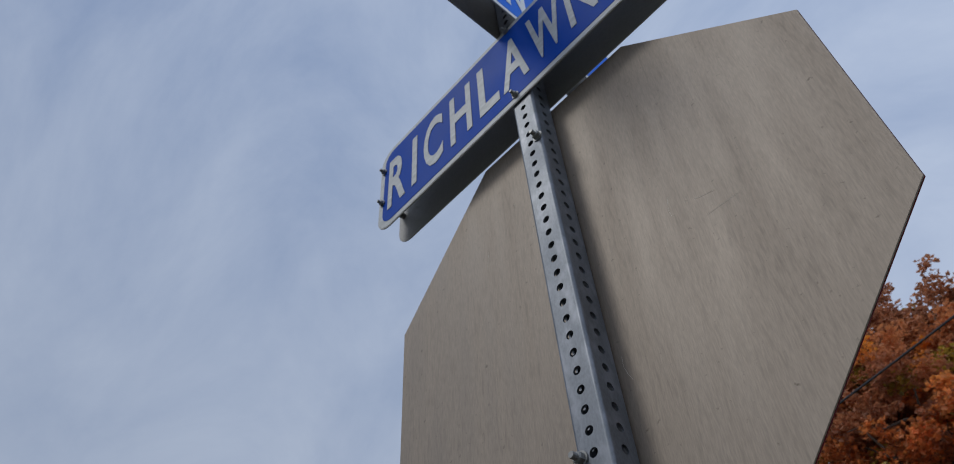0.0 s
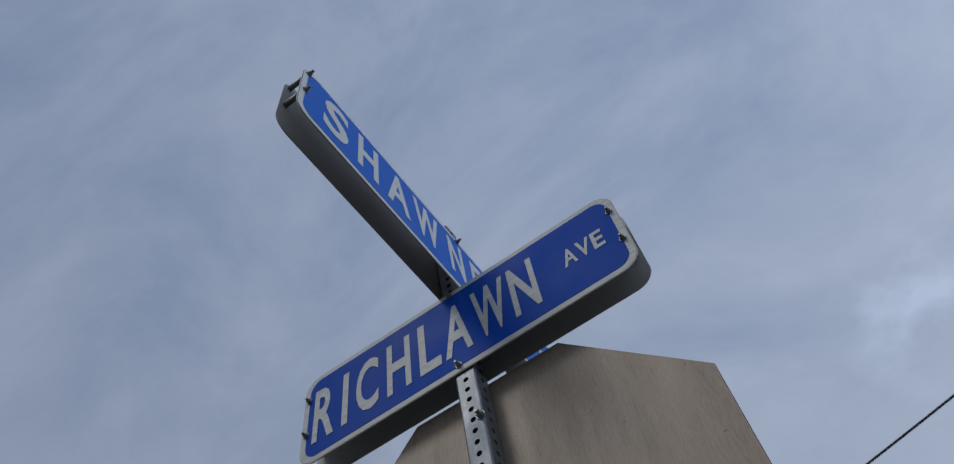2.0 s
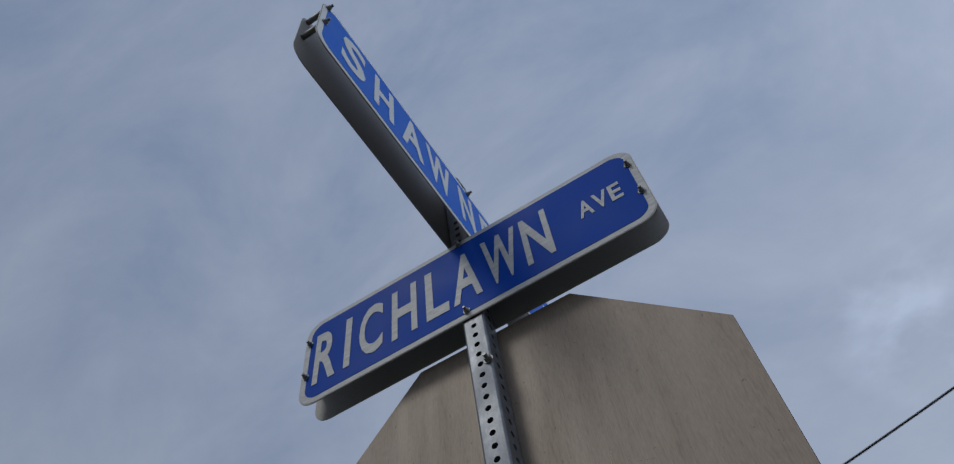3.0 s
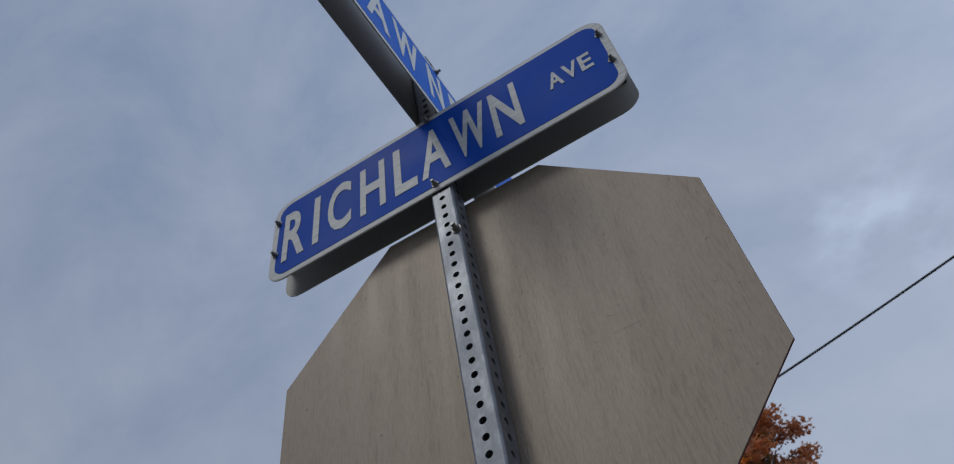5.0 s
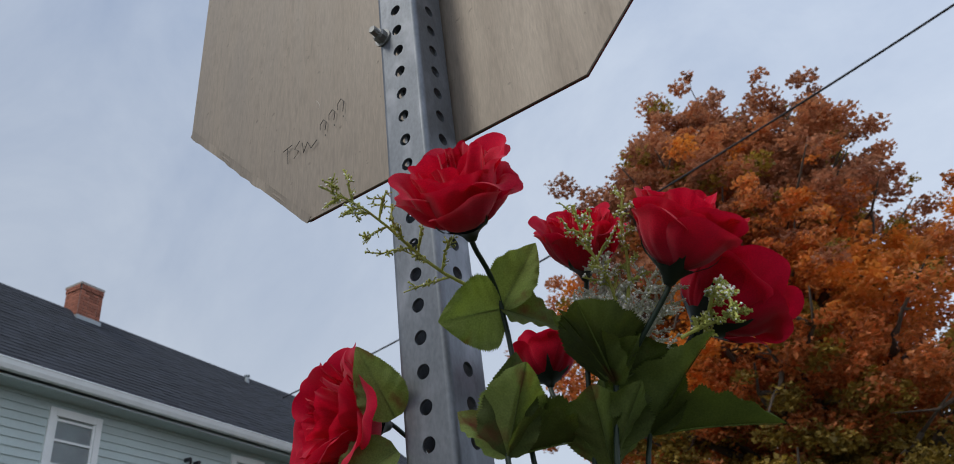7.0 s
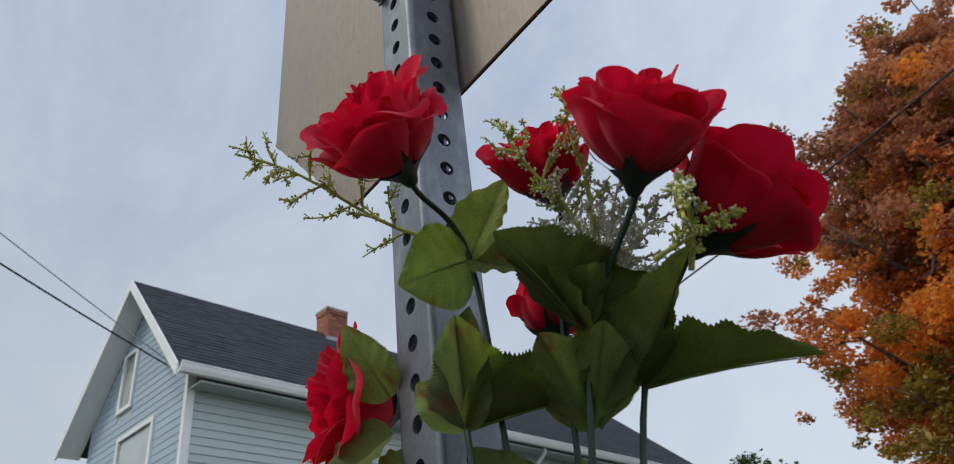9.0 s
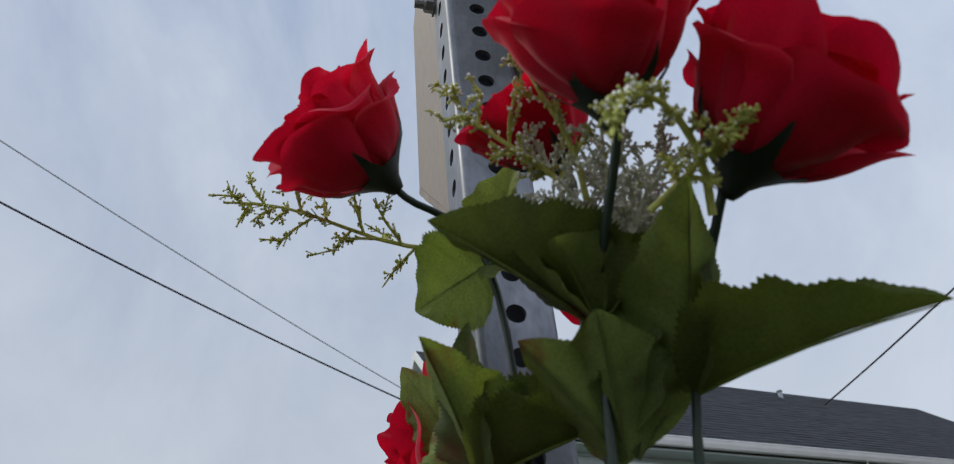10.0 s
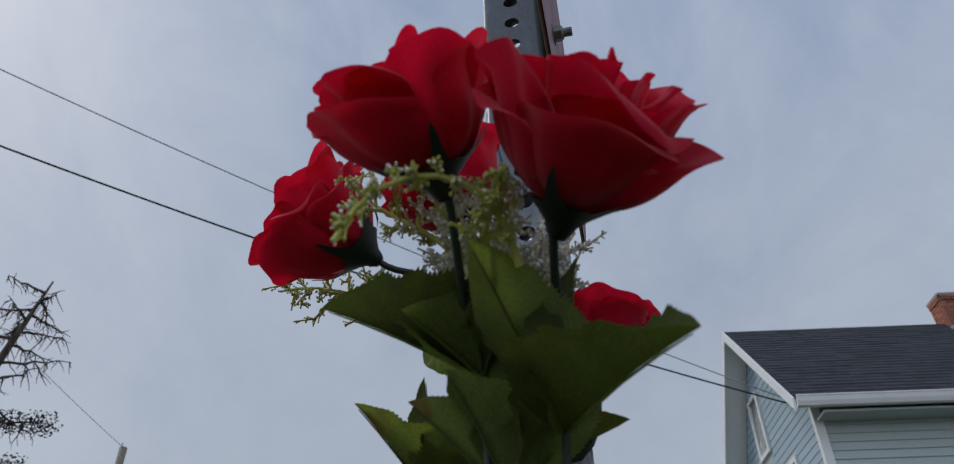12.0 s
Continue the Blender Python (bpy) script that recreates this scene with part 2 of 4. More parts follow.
MAT = dict(
    alu=material("weathered_aluminium", (0.268, 0.218, 0.172), rough=0.56, metal=0.22, vary=0.19, scale=9, fine=230, bump=0.12,
                 stretch=(2.6, 1, 0.35), spots=((0.205, 0.166, 0.130), 85, 0.48, 0.78), spec=0.55, flecks=((0.10, 0.075, 0.05), 110.0)),
    steel=material("galvanised_steel", (0.160, 0.172, 0.193), rough=0.50, metal=0.6, vary=0.18, scale=25, fine=420, bump=0.05,
                   stretch=(1, 1, 0.5), spots=((0.25, 0.26, 0.29), 70, 0.50, 0.76), spec=0.4),
    bolt=material("zinc_bolt", (0.24, 0.24, 0.235), rough=0.5, metal=0.6, vary=0.2, scale=80, fine=500, bump=0.05),
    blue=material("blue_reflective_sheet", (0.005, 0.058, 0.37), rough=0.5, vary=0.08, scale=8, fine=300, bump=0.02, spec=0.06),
    # lit copy of the blue for the crosswise sign: sky glow put into the colour
    blue_lit=material("sky_lit_blue_reflective_sheet", (0.035, 0.19, 0.80), rough=0.5, vary=0.06, scale=8, fine=300, bump=0.02, spec=0.1),
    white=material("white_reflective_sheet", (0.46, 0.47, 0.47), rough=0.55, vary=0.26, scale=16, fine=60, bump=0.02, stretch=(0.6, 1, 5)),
    # lit copy of the white, brightened for the side that catches the sky
    white_lit=material("sky_lit_white_reflective_sheet", (0.92, 0.92, 0.90), rough=0.6, vary=0.05, scale=14, fine=260, bump=0.02),
    sign_alu=material("sign_plate_aluminium", (0.40, 0.39, 0.38), rough=0.6, metal=0.2, vary=0.1, scale=6, fine=200, bump=0.03, spec=0.3),
    face=material("dull_red_sheet", (0.16, 0.010, 0.014), rough=0.5, vary=0.12, scale=8, fine=200, bump=0.02),
    scratch=material("bright_scratch", (0.62, 0.57, 0.50), rough=0.5, vary=0.2),
    ink=material("marker_ink", (0.02, 0.02, 0.02), rough=0.7, vary=0.2),
    red=material("red_fabric_petal", (0.62, 0.005, 0.040), rough=0.9, vary=0.18, scale=30, fine=1100, bump=0.3,
                 transl=((1.35, 1.0, 1.0), 0.34), spec=0.12, per_object=0.18, sheen=0.22),
    calyx=material("dark_green_plastic", (0.006, 0.014, 0.009), rough=0.5, vary=0.2, scale=60, fine=500),
    stem=material("green_plastic_stem", (0.011, 0.027, 0.014), rough=0.5, vary=0.2, scale=60, fine=500),
    leaf=material("green_fabric_leaf", (0.120, 0.152, 0.045), rough=0.75, vary=0.28, scale=38, fine=900, bump=0.45,
                  transl=((2.3, 2.4, 1.0), 0.29), spec=0.2, per_object=0.5, spots=((0.13, 0.035, 0.024), 34, 0.60, 0.74)),
    sprig=material("yellow_green_sprig", (0.55, 0.56, 0.15), rough=0.6, vary=0.2, scale=60, fine=400, transl=((1.1, 1.1, 0.9), 0.3)),
    sprig_d=material("dusty_twig", (0.62, 0.61, 0.47), rough=0.8, vary=0.3, scale=90, fine=500),
    sprig_w=material("pale_dusty_blossom", (0.80, 0.79, 0.73), rough=0.85, vary=0.25, scale=60, fine=400, island=0.35),
    roof=material("dark_asphalt_shingle", (0.030, 0.033, 0.042), rough=0.9, vary=0.3, scale=2.0, fine=60, bump=0.3, island=0.25),
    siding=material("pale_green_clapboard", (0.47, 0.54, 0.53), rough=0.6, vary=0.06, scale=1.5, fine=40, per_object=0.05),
    # same boards on the gable end, its shade painted in as darker blue-grey
    gable=material("shaded_blue_grey_clapboard", (0.36, 0.46, 0.53), rough=0.6, vary=0.06, scale=1.5, fine=40, per_object=0.05),
    trim=material("white_painted_trim", (0.82, 0.83, 0.82), rough=0.5, vary=0.06, scale=3, fine=60),
    glass=clear_glass(),
    curtain=material("window_blind", (0.42, 0.44, 0.45), rough=0.8, vary=0.2, scale=3, fine=40),
    brick=material("red_brick", (0.33, 0.12, 0.075), rough=0.9, vary=0.2, scale=12, fine=120, bump=0.3, per_object=0.3),
    mortar=material("mortar", (0.36, 0.33, 0.30), rough=0.95, vary=0.15, scale=20, fine=120),
    lead=material("lead_flashing", (0.33, 0.36, 0.38), rough=0.5, metal=0.4, vary=0.15),
    wood=material("grey_weathered_wood", (0.24, 0.20, 0.16), rough=0.9, vary=0.25, scale=4, fine=40, bump=0.4, stretch=(1, 1, 0.1)),
    bark=material("grey_brown_bark", (0.085, 0.065, 0.05), rough=0.95, vary=0.3, scale=6, fine=50, bump=0.6, stretch=(1, 1, 0.3)),
    maple=material("orange_maple_leaf", (0.57, 0.225, 0.09), rough=0.7, vary=0.28, scale=0.4, fine=3, bump=0, island=0.42,
                   transl=((1.2, 1.1, 0.8), 0.5), spots=((0.80, 0.34, 0.07), 0.34, 0.48, 0.62)),
    maple_r=material("russet_maple_leaf", (0.42, 0.212, 0.135), rough=0.7, vary=0.28, scale=0.4, fine=3, bump=0, island=0.32,
                     transl=((1.2, 1.05, 0.85), 0.5), spots=((0.62, 0.27, 0.12), 0.34, 0.50, 0.66)),
    maple_g=material("green_maple_leaf", (0.34, 0.24, 0.055), rough=0.7, vary=0.28, scale=0.5, fine=3, bump=0, island=0.5,
                     transl=((1.3, 1.3, 0.8), 0.35)),
    green=material("green_tree_leaf", (0.10, 0.14, 0.07), rough=0.7, vary=0.25, scale=0.6, fine=4, bump=0, island=0.4,
                   transl=((1.3, 1.3, 0.8), 0.3)),
    needle=material("dark_conifer_needle", (0.03, 0.045, 0.03), rough=0.8, vary=0.25, scale=2, fine=20, bump=0, island=0.4),
    cable=material("black_cable", (0.03, 0.03, 0.035), rough=0.8, vary=0.1, bump=0),
    cable_g=material("grey_cable", (0.42, 0.43, 0.45), rough=0.8, vary=0.1, bump=0),
    grass=material("autumn_lawn", (0.058, 0.057, 0.030), rough=0.9, vary=0.3, scale=0.8, fine=30, bump=0.5, spots=((0.12, 0.07, 0.03), 3, 0.6, 0.75)),
)


# ---------------------------------------------------------------- helpers of this scene
def finish(bm, name, mat, smooth=False):
    me = bpy.data.meshes.new(name)
    bm.to_mesh(me)
    bm.free()
    me.materials.append(MAT[mat])
    if smooth:
        me.polygons.foreach_set("use_smooth", [True] * len(me.polygons))
    return me


def part(name, bm, mat, parent, label="", smooth=False, at=None):
    me = bm if isinstance(bm, bpy.types.Mesh) else finish(bm, name, mat, smooth)
    ob = new(name, me)
    ob.parent = parent
    if at is not None:
        ob.matrix_local = at
    if label:
        tagged(ob, label)
    return ob


def thing(name, label, category, place=(0, 0, 0), group="", kind="", turn=0.0, dip=0.0):
    e = new(name)
    e.empty_display_size = 0.05
    e.matrix_world = pose(*place, 0, 0, turn) @ pose(0, 0, 0, 0, dip, 0)
    return tagged(e, label, category, group, kind)


def box(bm, x0, x1, y0, y1, z0, z1, bevel=0.0):
    m = Matrix.LocRotScale(((x0 + x1) / 2, (y0 + y1) / 2, (z0 + z1) / 2), None, (abs(x1 - x0), abs(y1 - y0), abs(z1 - z0)))
    r = bmesh.ops.create_cube(bm, size=1, matrix=m)
    if bevel:
        es = list({e for v in r["verts"] for e in v.link_edges})
        bmesh.ops.bevel(bm, geom=es, offset=bevel, segments=2, profile=0.5, affect="EDGES")
    return bm


def boxed(*a, **k):
    return box(bmesh.new(), *a, **k)


def cyl(bm, p, q, r0, r1=None, seg=12, caps=True):
    p, q = Vector(p), Vector(q)
    d = q - p
    m = Matrix.Translation((p + q) / 2) @ d.to_track_quat("Z", "Y").to_matrix().to_4x4()
    bmesh.ops.create_cone(bm, cap_ends=caps, segments=seg, radius1=r0, radius2=r0 if r1 is None else r1, depth=d.length, matrix=m)
    return bm


def tube_path(bm, pts, radii, seg=8):
    """A round tube along points."""
    pts = [Vector(p) for p in pts]
    rings = []
    ref = Vector((0.3, 0.2, 0.93)).normalized()
    for i, p in enumerate(pts):
        d = (pts[min(i + 1, len(pts) - 1)] - pts[max(i - 1, 0)]).normalized()
        u = d.cross(ref)
        u = u.normalized() if u.length > 1e-4 else d.orthogonal().normalized()
        v = d.cross(u)
        r = radii[i] if isinstance(radii, (list, tuple)) else radii
        rings.append([bm.verts.new(p + r * (math.cos(a) * u + math.sin(a) * v)) for a in (2 * math.pi * k / seg for k in range(seg))])
    for a, b in zip(rings, rings[1:]):
        for k in range(seg):
            bm.faces.new((a[k], a[(k + 1) % seg], b[(k + 1) % seg], b[k]))
    bm.faces.new(rings[0][::-1])
    bm.faces.new(rings[-1])
    return bm


def plate(outline, thick, bevel=0.0):
    """A flat plate in the x-z plane, y from 0 to thick, from a closed outline of (x, z)."""
    bm = bmesh.new()
    f = bm.faces.new([bm.verts.new((x, 0, z)) for x, z in outline])
    r = bmesh.ops.extrude_face_region(bm, geom=[f])
    bmesh.ops.translate(bm, verts=[v for v in r["geom"] if isinstance(v, bmesh.types.BMVert)], vec=(0, thick, 0))
    bmesh.ops.recalc_face_normals(bm, faces=bm.faces[:])
    if bevel:
        bmesh.ops.bevel(bm, geom=bm.edges[:], offset=bevel, segments=1, affect="EDGES")
    return bm


def rounded(w, h, r, n=6):
    pts = []
    for cx, cz, a0 in ((w / 2 - r, h / 2 - r, 0), (-w / 2 + r, h / 2 - r, 90), (-w / 2 + r, -h / 2 + r, 180), (w / 2 - r, -h / 2 + r, 270)):
        pts += [(cx + r * math.cos(radians(a0 + 90 * k / n)), cz + r * math.sin(radians(a0 + 90 * k / n))) for k in range(n + 1)]
    return pts


def letters(text, height, width, bold=0.0):
    """The built-in font as a flat raised mesh in the x-z plane, starting at x = 0, with the given cap height and total width."""
    cu = bpy.data.curves.new("lettering", "FONT")
    cu.body = text
    cu.size = 1.0
    cu.space_character = 1.12
    cu.offset = bold
    cu.extrude = 0.004
    cu.resolution_u = 4
    ob = bpy.data.objects.new("lettering", cu)
    scene.collection.objects.link(ob)
    dg = bpy.context.evaluated_depsgraph_get()
    me = bpy.data.meshes.new_from_object(ob.evaluated_get(dg))
    bpy.data.objects.remove(ob)
    xs = [v.co.x for v in me.vertices]
    ys = [v.co.y for v in me.vertices]
    sx, sy = width / (max(xs) - min(xs)), height / (max(ys) - min(ys))
    x0, y0 = min(xs), min(ys)
    for v in me.vertices:
        x, y, zz = v.co
        v.co = ((x - x0) * sx, -zz * 0.12, (y - y0) * sy)
    me.materials.clear()
    return me


# ---------------------------------------------------------------- ground
def build_ground():
    bm = bmesh.new()
    bmesh.ops.create_grid(bm, x_segments=40, y_segments=40, size=400)
    me = finish(bm, "ground", "grass")
    tagged(new("ground", me), "dry autumn lawn strewn with fallen leaves", "ground", kind="structure")


build_ground()

# ---------------------------------------------------------------- the sign post
W = 0.0222          # half width of the square tube
INCH = 0.0254
Z_BOLT = 2.05       # lower bolt of the octagonal sign


def build_post():
    post = thing("sign_post", "galvanised square steel post with punched holes", "sign post")
    r_c, hole, wall, n = 0.0045, 0.0056, 0.0028, 16
    flat = W - r_c
    z_lo, cells = Z_BOLT - 80.5 * INCH, 127
    bm = bmesh.new()
    for side in range(4):
        rot = Matrix.Rotation(side * math.pi / 2, 3, "Z")
        for c in range(cells):
            z0 = z_lo + c * INCH
            zc = z0 + INCH / 2
            sq, ci, ri, sqi = [], [], [], []
            for k in range(n):
                a = 2 * math.pi * k / n
                ca, sa = math.cos(a), math.sin(a)
                m = max(abs(ca), abs(sa))
                sq.append((flat * ca / m if abs(ca) == m else flat * ca / m, -W, zc + INCH / 2 * sa / m))
                ci.append((hole * ca, -W, zc + hole * sa))
                ri.append((hole * ca, -W + wall, zc + hole * sa))
                sqi.append((flat * ca / m, -W + wall, zc + INCH / 2 * sa / m))
            ring = []
            for lst in (sq, ci, ri, sqi):
                vs = []
                for p in lst:
                    v = rot @ Vector(p)
                    vs.append(bm.verts.new((v.x, v.y, v.z)))
                ring.append(vs)
            for a, b in zip(ring, ring[1:]):
                for k in range(n):
                    j = (k + 1) % n
                    bm.faces.new((a[k], a[j], b[j], b[k]))
            # rounded corner beside this cell
            prev = None
            for s in range(5):
                a = -math.pi / 2 + (math.pi / 2) * s / 4
                x, y = flat + r_c * math.cos(a), -flat + r_c * math.sin(a)
                pair = []
                for zz in (z0, z0 + INCH):
                    v = rot @ Vector((x, y, zz))
                    pair.append(bm.verts.new((v.x, v.y, v.z)))
                if prev:
                    f = bm.faces.new((prev[0], pair[0], pair[1], prev[1]))
                    f.smooth = True
                prev = pair
    bmesh.ops.remove_doubles(bm, verts=bm.verts[:], dist=1e-5)
    bmesh.ops.recalc_face_normals(bm, faces=bm.faces[:])
    part("tube", bm, "steel", post)
    return post


build_post()


def bolt_mesh(length=0.018, k=1.0):
    """A hexagonal nut on a washer with a threaded end, pointing along -y from y = 0."""
    bm = bmesh.new()
    cyl(bm, (0, 0, 0), (0, -0.0018, 0), 0.0105 * k, seg=20)
    cyl(bm, (0, -0.0018, 0), (0, -0.0085 * k, 0), 0.0078 * k, seg=6)
    cyl(bm, (0, -0.0085 * k, 0), (0, -0.0105 * k, 0), 0.0074 * k, 0.006 * k, seg=12)
    step = (length - 0.0105 * k) / 5
    for j in range(5):
        y = -0.0105 * k - j * step
        cyl(bm, (0, y, 0), (0, y - step, 0), 0.0048 * k, 0.0042 * k, seg=10)
    return finish(bm, "bolt", "bolt")


BOLT, BOLT_S = bolt_mesh(0.016, 0.85), bolt_mesh(0.013, 0.68)


# ---------------------------------------------------------------- octagonal sign, seen from behind
def build_octagon():
    zc, s = 2.318, 0.3814
    h = s * math.tan(math.pi / 8)
    sign = thing("octagonal_sign", "bare weathered aluminium back of an octagonal road sign", "road sign", (0.002, W + 0.0035, zc), dip=1.74)
    out = [(h, s), (s, h), (s, -h), (h, -s), (-h, -s), (-s, -h), (-s, h), (-h, s)]
    out = [(x, z) for x, z in out][::-1]
    part("plate", plate(out, 0.0022, 0.0004), "alu", sign)
    part("face_sheet", plate([(x * 1.0012, z * 1.0012) for x, z in out], 0.0008), "face", sign, "dull red sheet on its face", at=pose(0, 0.0023, 0))
    for k, z in enumerate((Z_BOLT + 21 * INCH, Z_BOLT)):
        part("bolt", BOLT, "bolt", sign, at=pose(-0.002 + 0.0304 * (z - zc), -2 * W - 0.0035, z - zc))
        part("bolt", BOLT, "bolt", sign, at=pose(-0.002 + 0.0304 * (z - zc), 0.0025, z - zc, 0, 0, 180))
    # fine scratches and a dented lip along one lower edge
    rng = random.Random(8)
    for k in range(9):
        x, z = rng.uniform(-0.22, 0.3), rng.uniform(-0.28, 0.25)
        a, ln = rng.choice((rng.uniform(-0.3, 0.3), rng.uniform(1.2, 2.0))) + math.pi / 2, rng.uniform(0.01, 0.045)
        bm = bmesh.new()
        tube_path(bm, [(x + t * ln * math.cos(a) + 0.002 * math.sin(5 * t + k), -0.0001, z + t * ln * math.sin(a)) for t in (0, 0.3, 0.6, 1.0)], 0.00015, 5)
        part("scratch", bm, "scratch", sign)
    bm = bmesh.new()
    p0, p1 = Vector((-s, 0, -h)), Vector((-h, 0, -s))
    prev = None
    for k in range(31):
        t = k / 30
        p = p0.lerp(p1, t)
        w = 0.003 + 0.004 * abs(noise.noise((t * 9, 0, 3)))
        q = p + Vector((-0.7 * w, -0.003 * noise.noise((t * 7, 2, 0)), -0.7 * w))
        a, b, c = bm.verts.new(p + Vector((0.004, -0.0006, 0.004))), bm.verts.new(q), bm.verts.new(q + Vector((0.002, 0.002, 0.002)))
        if prev:
            bm.faces.new((prev[0], prev[1], b, a))
            bm.faces.new((prev[1], prev[2], c, b))
        prev = (a, b, c)
    part("bent_lip", bm, "alu", sign)
    return sign


build_octagon()


# ---------------------------------------------------------------- street name signs
def build_name_sign(name, label, length, height, place, turn, words, blue, gap, dip, ends):
    """Two plates on either side of the post, joined by bolted spacers at the ends. Local x runs along the sign, -y is the front."""
    sign = thing(name, label, "street sign", place, turn=turn, dip=dip)
    for side in (0, 1):
        m = Matrix.Rotation(math.pi * side, 4, "Z")
        base = part("plate", plate(rounded(length, height, 0.04), 0.002, 0.0003), "sign_alu", sign, at=m @ pose(0, -gap - 0.002, 0))
        part("border", plate(rounded(length - 0.004, height - 0.004, 0.039), 0.0006), "white" if blue == "blue" else "white_lit", sign, "pale reflective border", at=m @ pose(0, -gap - 0.0027, 0))
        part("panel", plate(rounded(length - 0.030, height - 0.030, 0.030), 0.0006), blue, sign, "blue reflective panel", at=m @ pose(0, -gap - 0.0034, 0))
        for z, hh, row in words:
            for ch, x0, x1 in row:
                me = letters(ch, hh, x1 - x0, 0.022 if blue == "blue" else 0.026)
                me.materials.append(MAT["white" if blue == "blue" else "white_lit"])
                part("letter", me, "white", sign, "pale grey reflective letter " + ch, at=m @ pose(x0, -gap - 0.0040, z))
    for x in (-length / 2 + 0.014, length / 2 - 0.014):
        for z in ends:
            bm = bmesh.new()
            cyl(bm, (0, -gap, 0), (0, gap, 0), 0.006, seg=12)
            part("spacer", bm, "bolt", sign, smooth=True, at=pose(x, 0, z))
            part("bolt", BOLT_S, "bolt", sign, at=pose(x, -gap - 0.0035, z))
            part("bolt", BOLT_S, "bolt", sign, at=pose(x, gap + 0.0035, z, 0, 0, 180))
    for z in (-height / 2 + 0.018, height / 2 - 0.012):
        part("bolt", BOLT_S, "bolt", sign, at=pose(0, -gap - 0.0035, z))
        part("bolt", BOLT_S, "bolt", sign, at=pose(0, gap + 0.0035, z, 0, 0, 180))
    return sign


RICHLAWN = (-0.0755, 0.148, (("R", -0.357, -0.301), ("I", -0.281, -0.266), ("C", -0.245, -0.188), ("H", -0.166, -0.107), ("L", -0.086, -0.035),
                             ("A", -0.025, 0.038), ("W", 0.047, 0.124), ("N", 0.135, 0.193)))
AVENUE = (-0.0255, 0.052, (("A", 0.255, 0.284), ("V", 0.287, 0.316), ("E", 0.320, 0.344)))
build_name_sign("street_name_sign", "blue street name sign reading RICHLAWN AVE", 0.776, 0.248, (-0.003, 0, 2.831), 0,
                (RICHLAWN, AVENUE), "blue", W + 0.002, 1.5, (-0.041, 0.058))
SHAWNEE = (-0.070, 0.150, (("S", -0.466, -0.392), ("H", -0.362, -0.297), ("A", -0.268, -0.192), ("W", -0.175, -0.083), ("N", -0.046, 0.010),
                           ("E", 0.046, 0.090), ("E", 0.122, 0.166)))
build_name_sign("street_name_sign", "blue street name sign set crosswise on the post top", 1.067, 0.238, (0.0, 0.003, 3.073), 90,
                (SHAWNEE, (-0.010, 0.062, (("A", 0.330, 0.364), ("V", 0.368, 0.402), ("E", 0.408, 0.438)))), "blue_lit", W + 0.002, 1.2, (-0.012, 0.088))


# ---------------------------------------------------------------- marker scribble on the sign's back
def build_scribble():
    t = thing("marker_scribble", "thin black marker scribble on bare aluminium", "graffiti", (-0.205, W + 0.0012, 2.03))
    strokes = [[(0, .016), (.014, .018)], [(.007, .017), (.008, -.004)], [(.026, .017), (.018, .010), (.025, .004), (.017, -.002)],
               [(.030, .012), (.032, -.002), (.038, .009), (.043, -.002), (.052, .004)],
               [(.057, .014), (.057, .021), (.062, .025), (.066, .020), (.064, .010)], [(.0645, .004), (.0648, .002)],
               [(.070, .020), (.070, .027), (.075, .031), (.079, .026), (.077, .016)], [(.0775, .010), (.0778, .008)],
               [(.083, .026), (.083, .034), (.088, .038), (.092, .032), (.090, .020)], [(.0905, .014), (.0908, .012)]]
    for s in strokes:
        bm = bmesh.new()
        tube_path(bm, [(x, 0, z) for x, z in s], 0.0004, 5)
        part("stroke", bm, "ink", t)


build_scribble()

# ---------------------------------------------------------------- the house behind
HOUSE = (-12.44, 1.98, 0.0)
H_TURN, H_LEN = 9.7, 13.2
RIDGE, EAVE_Z, EAVE_X, WALL_X, GABLE_Y = 8.51, 6.13, 2.25, 1.86, 0.38


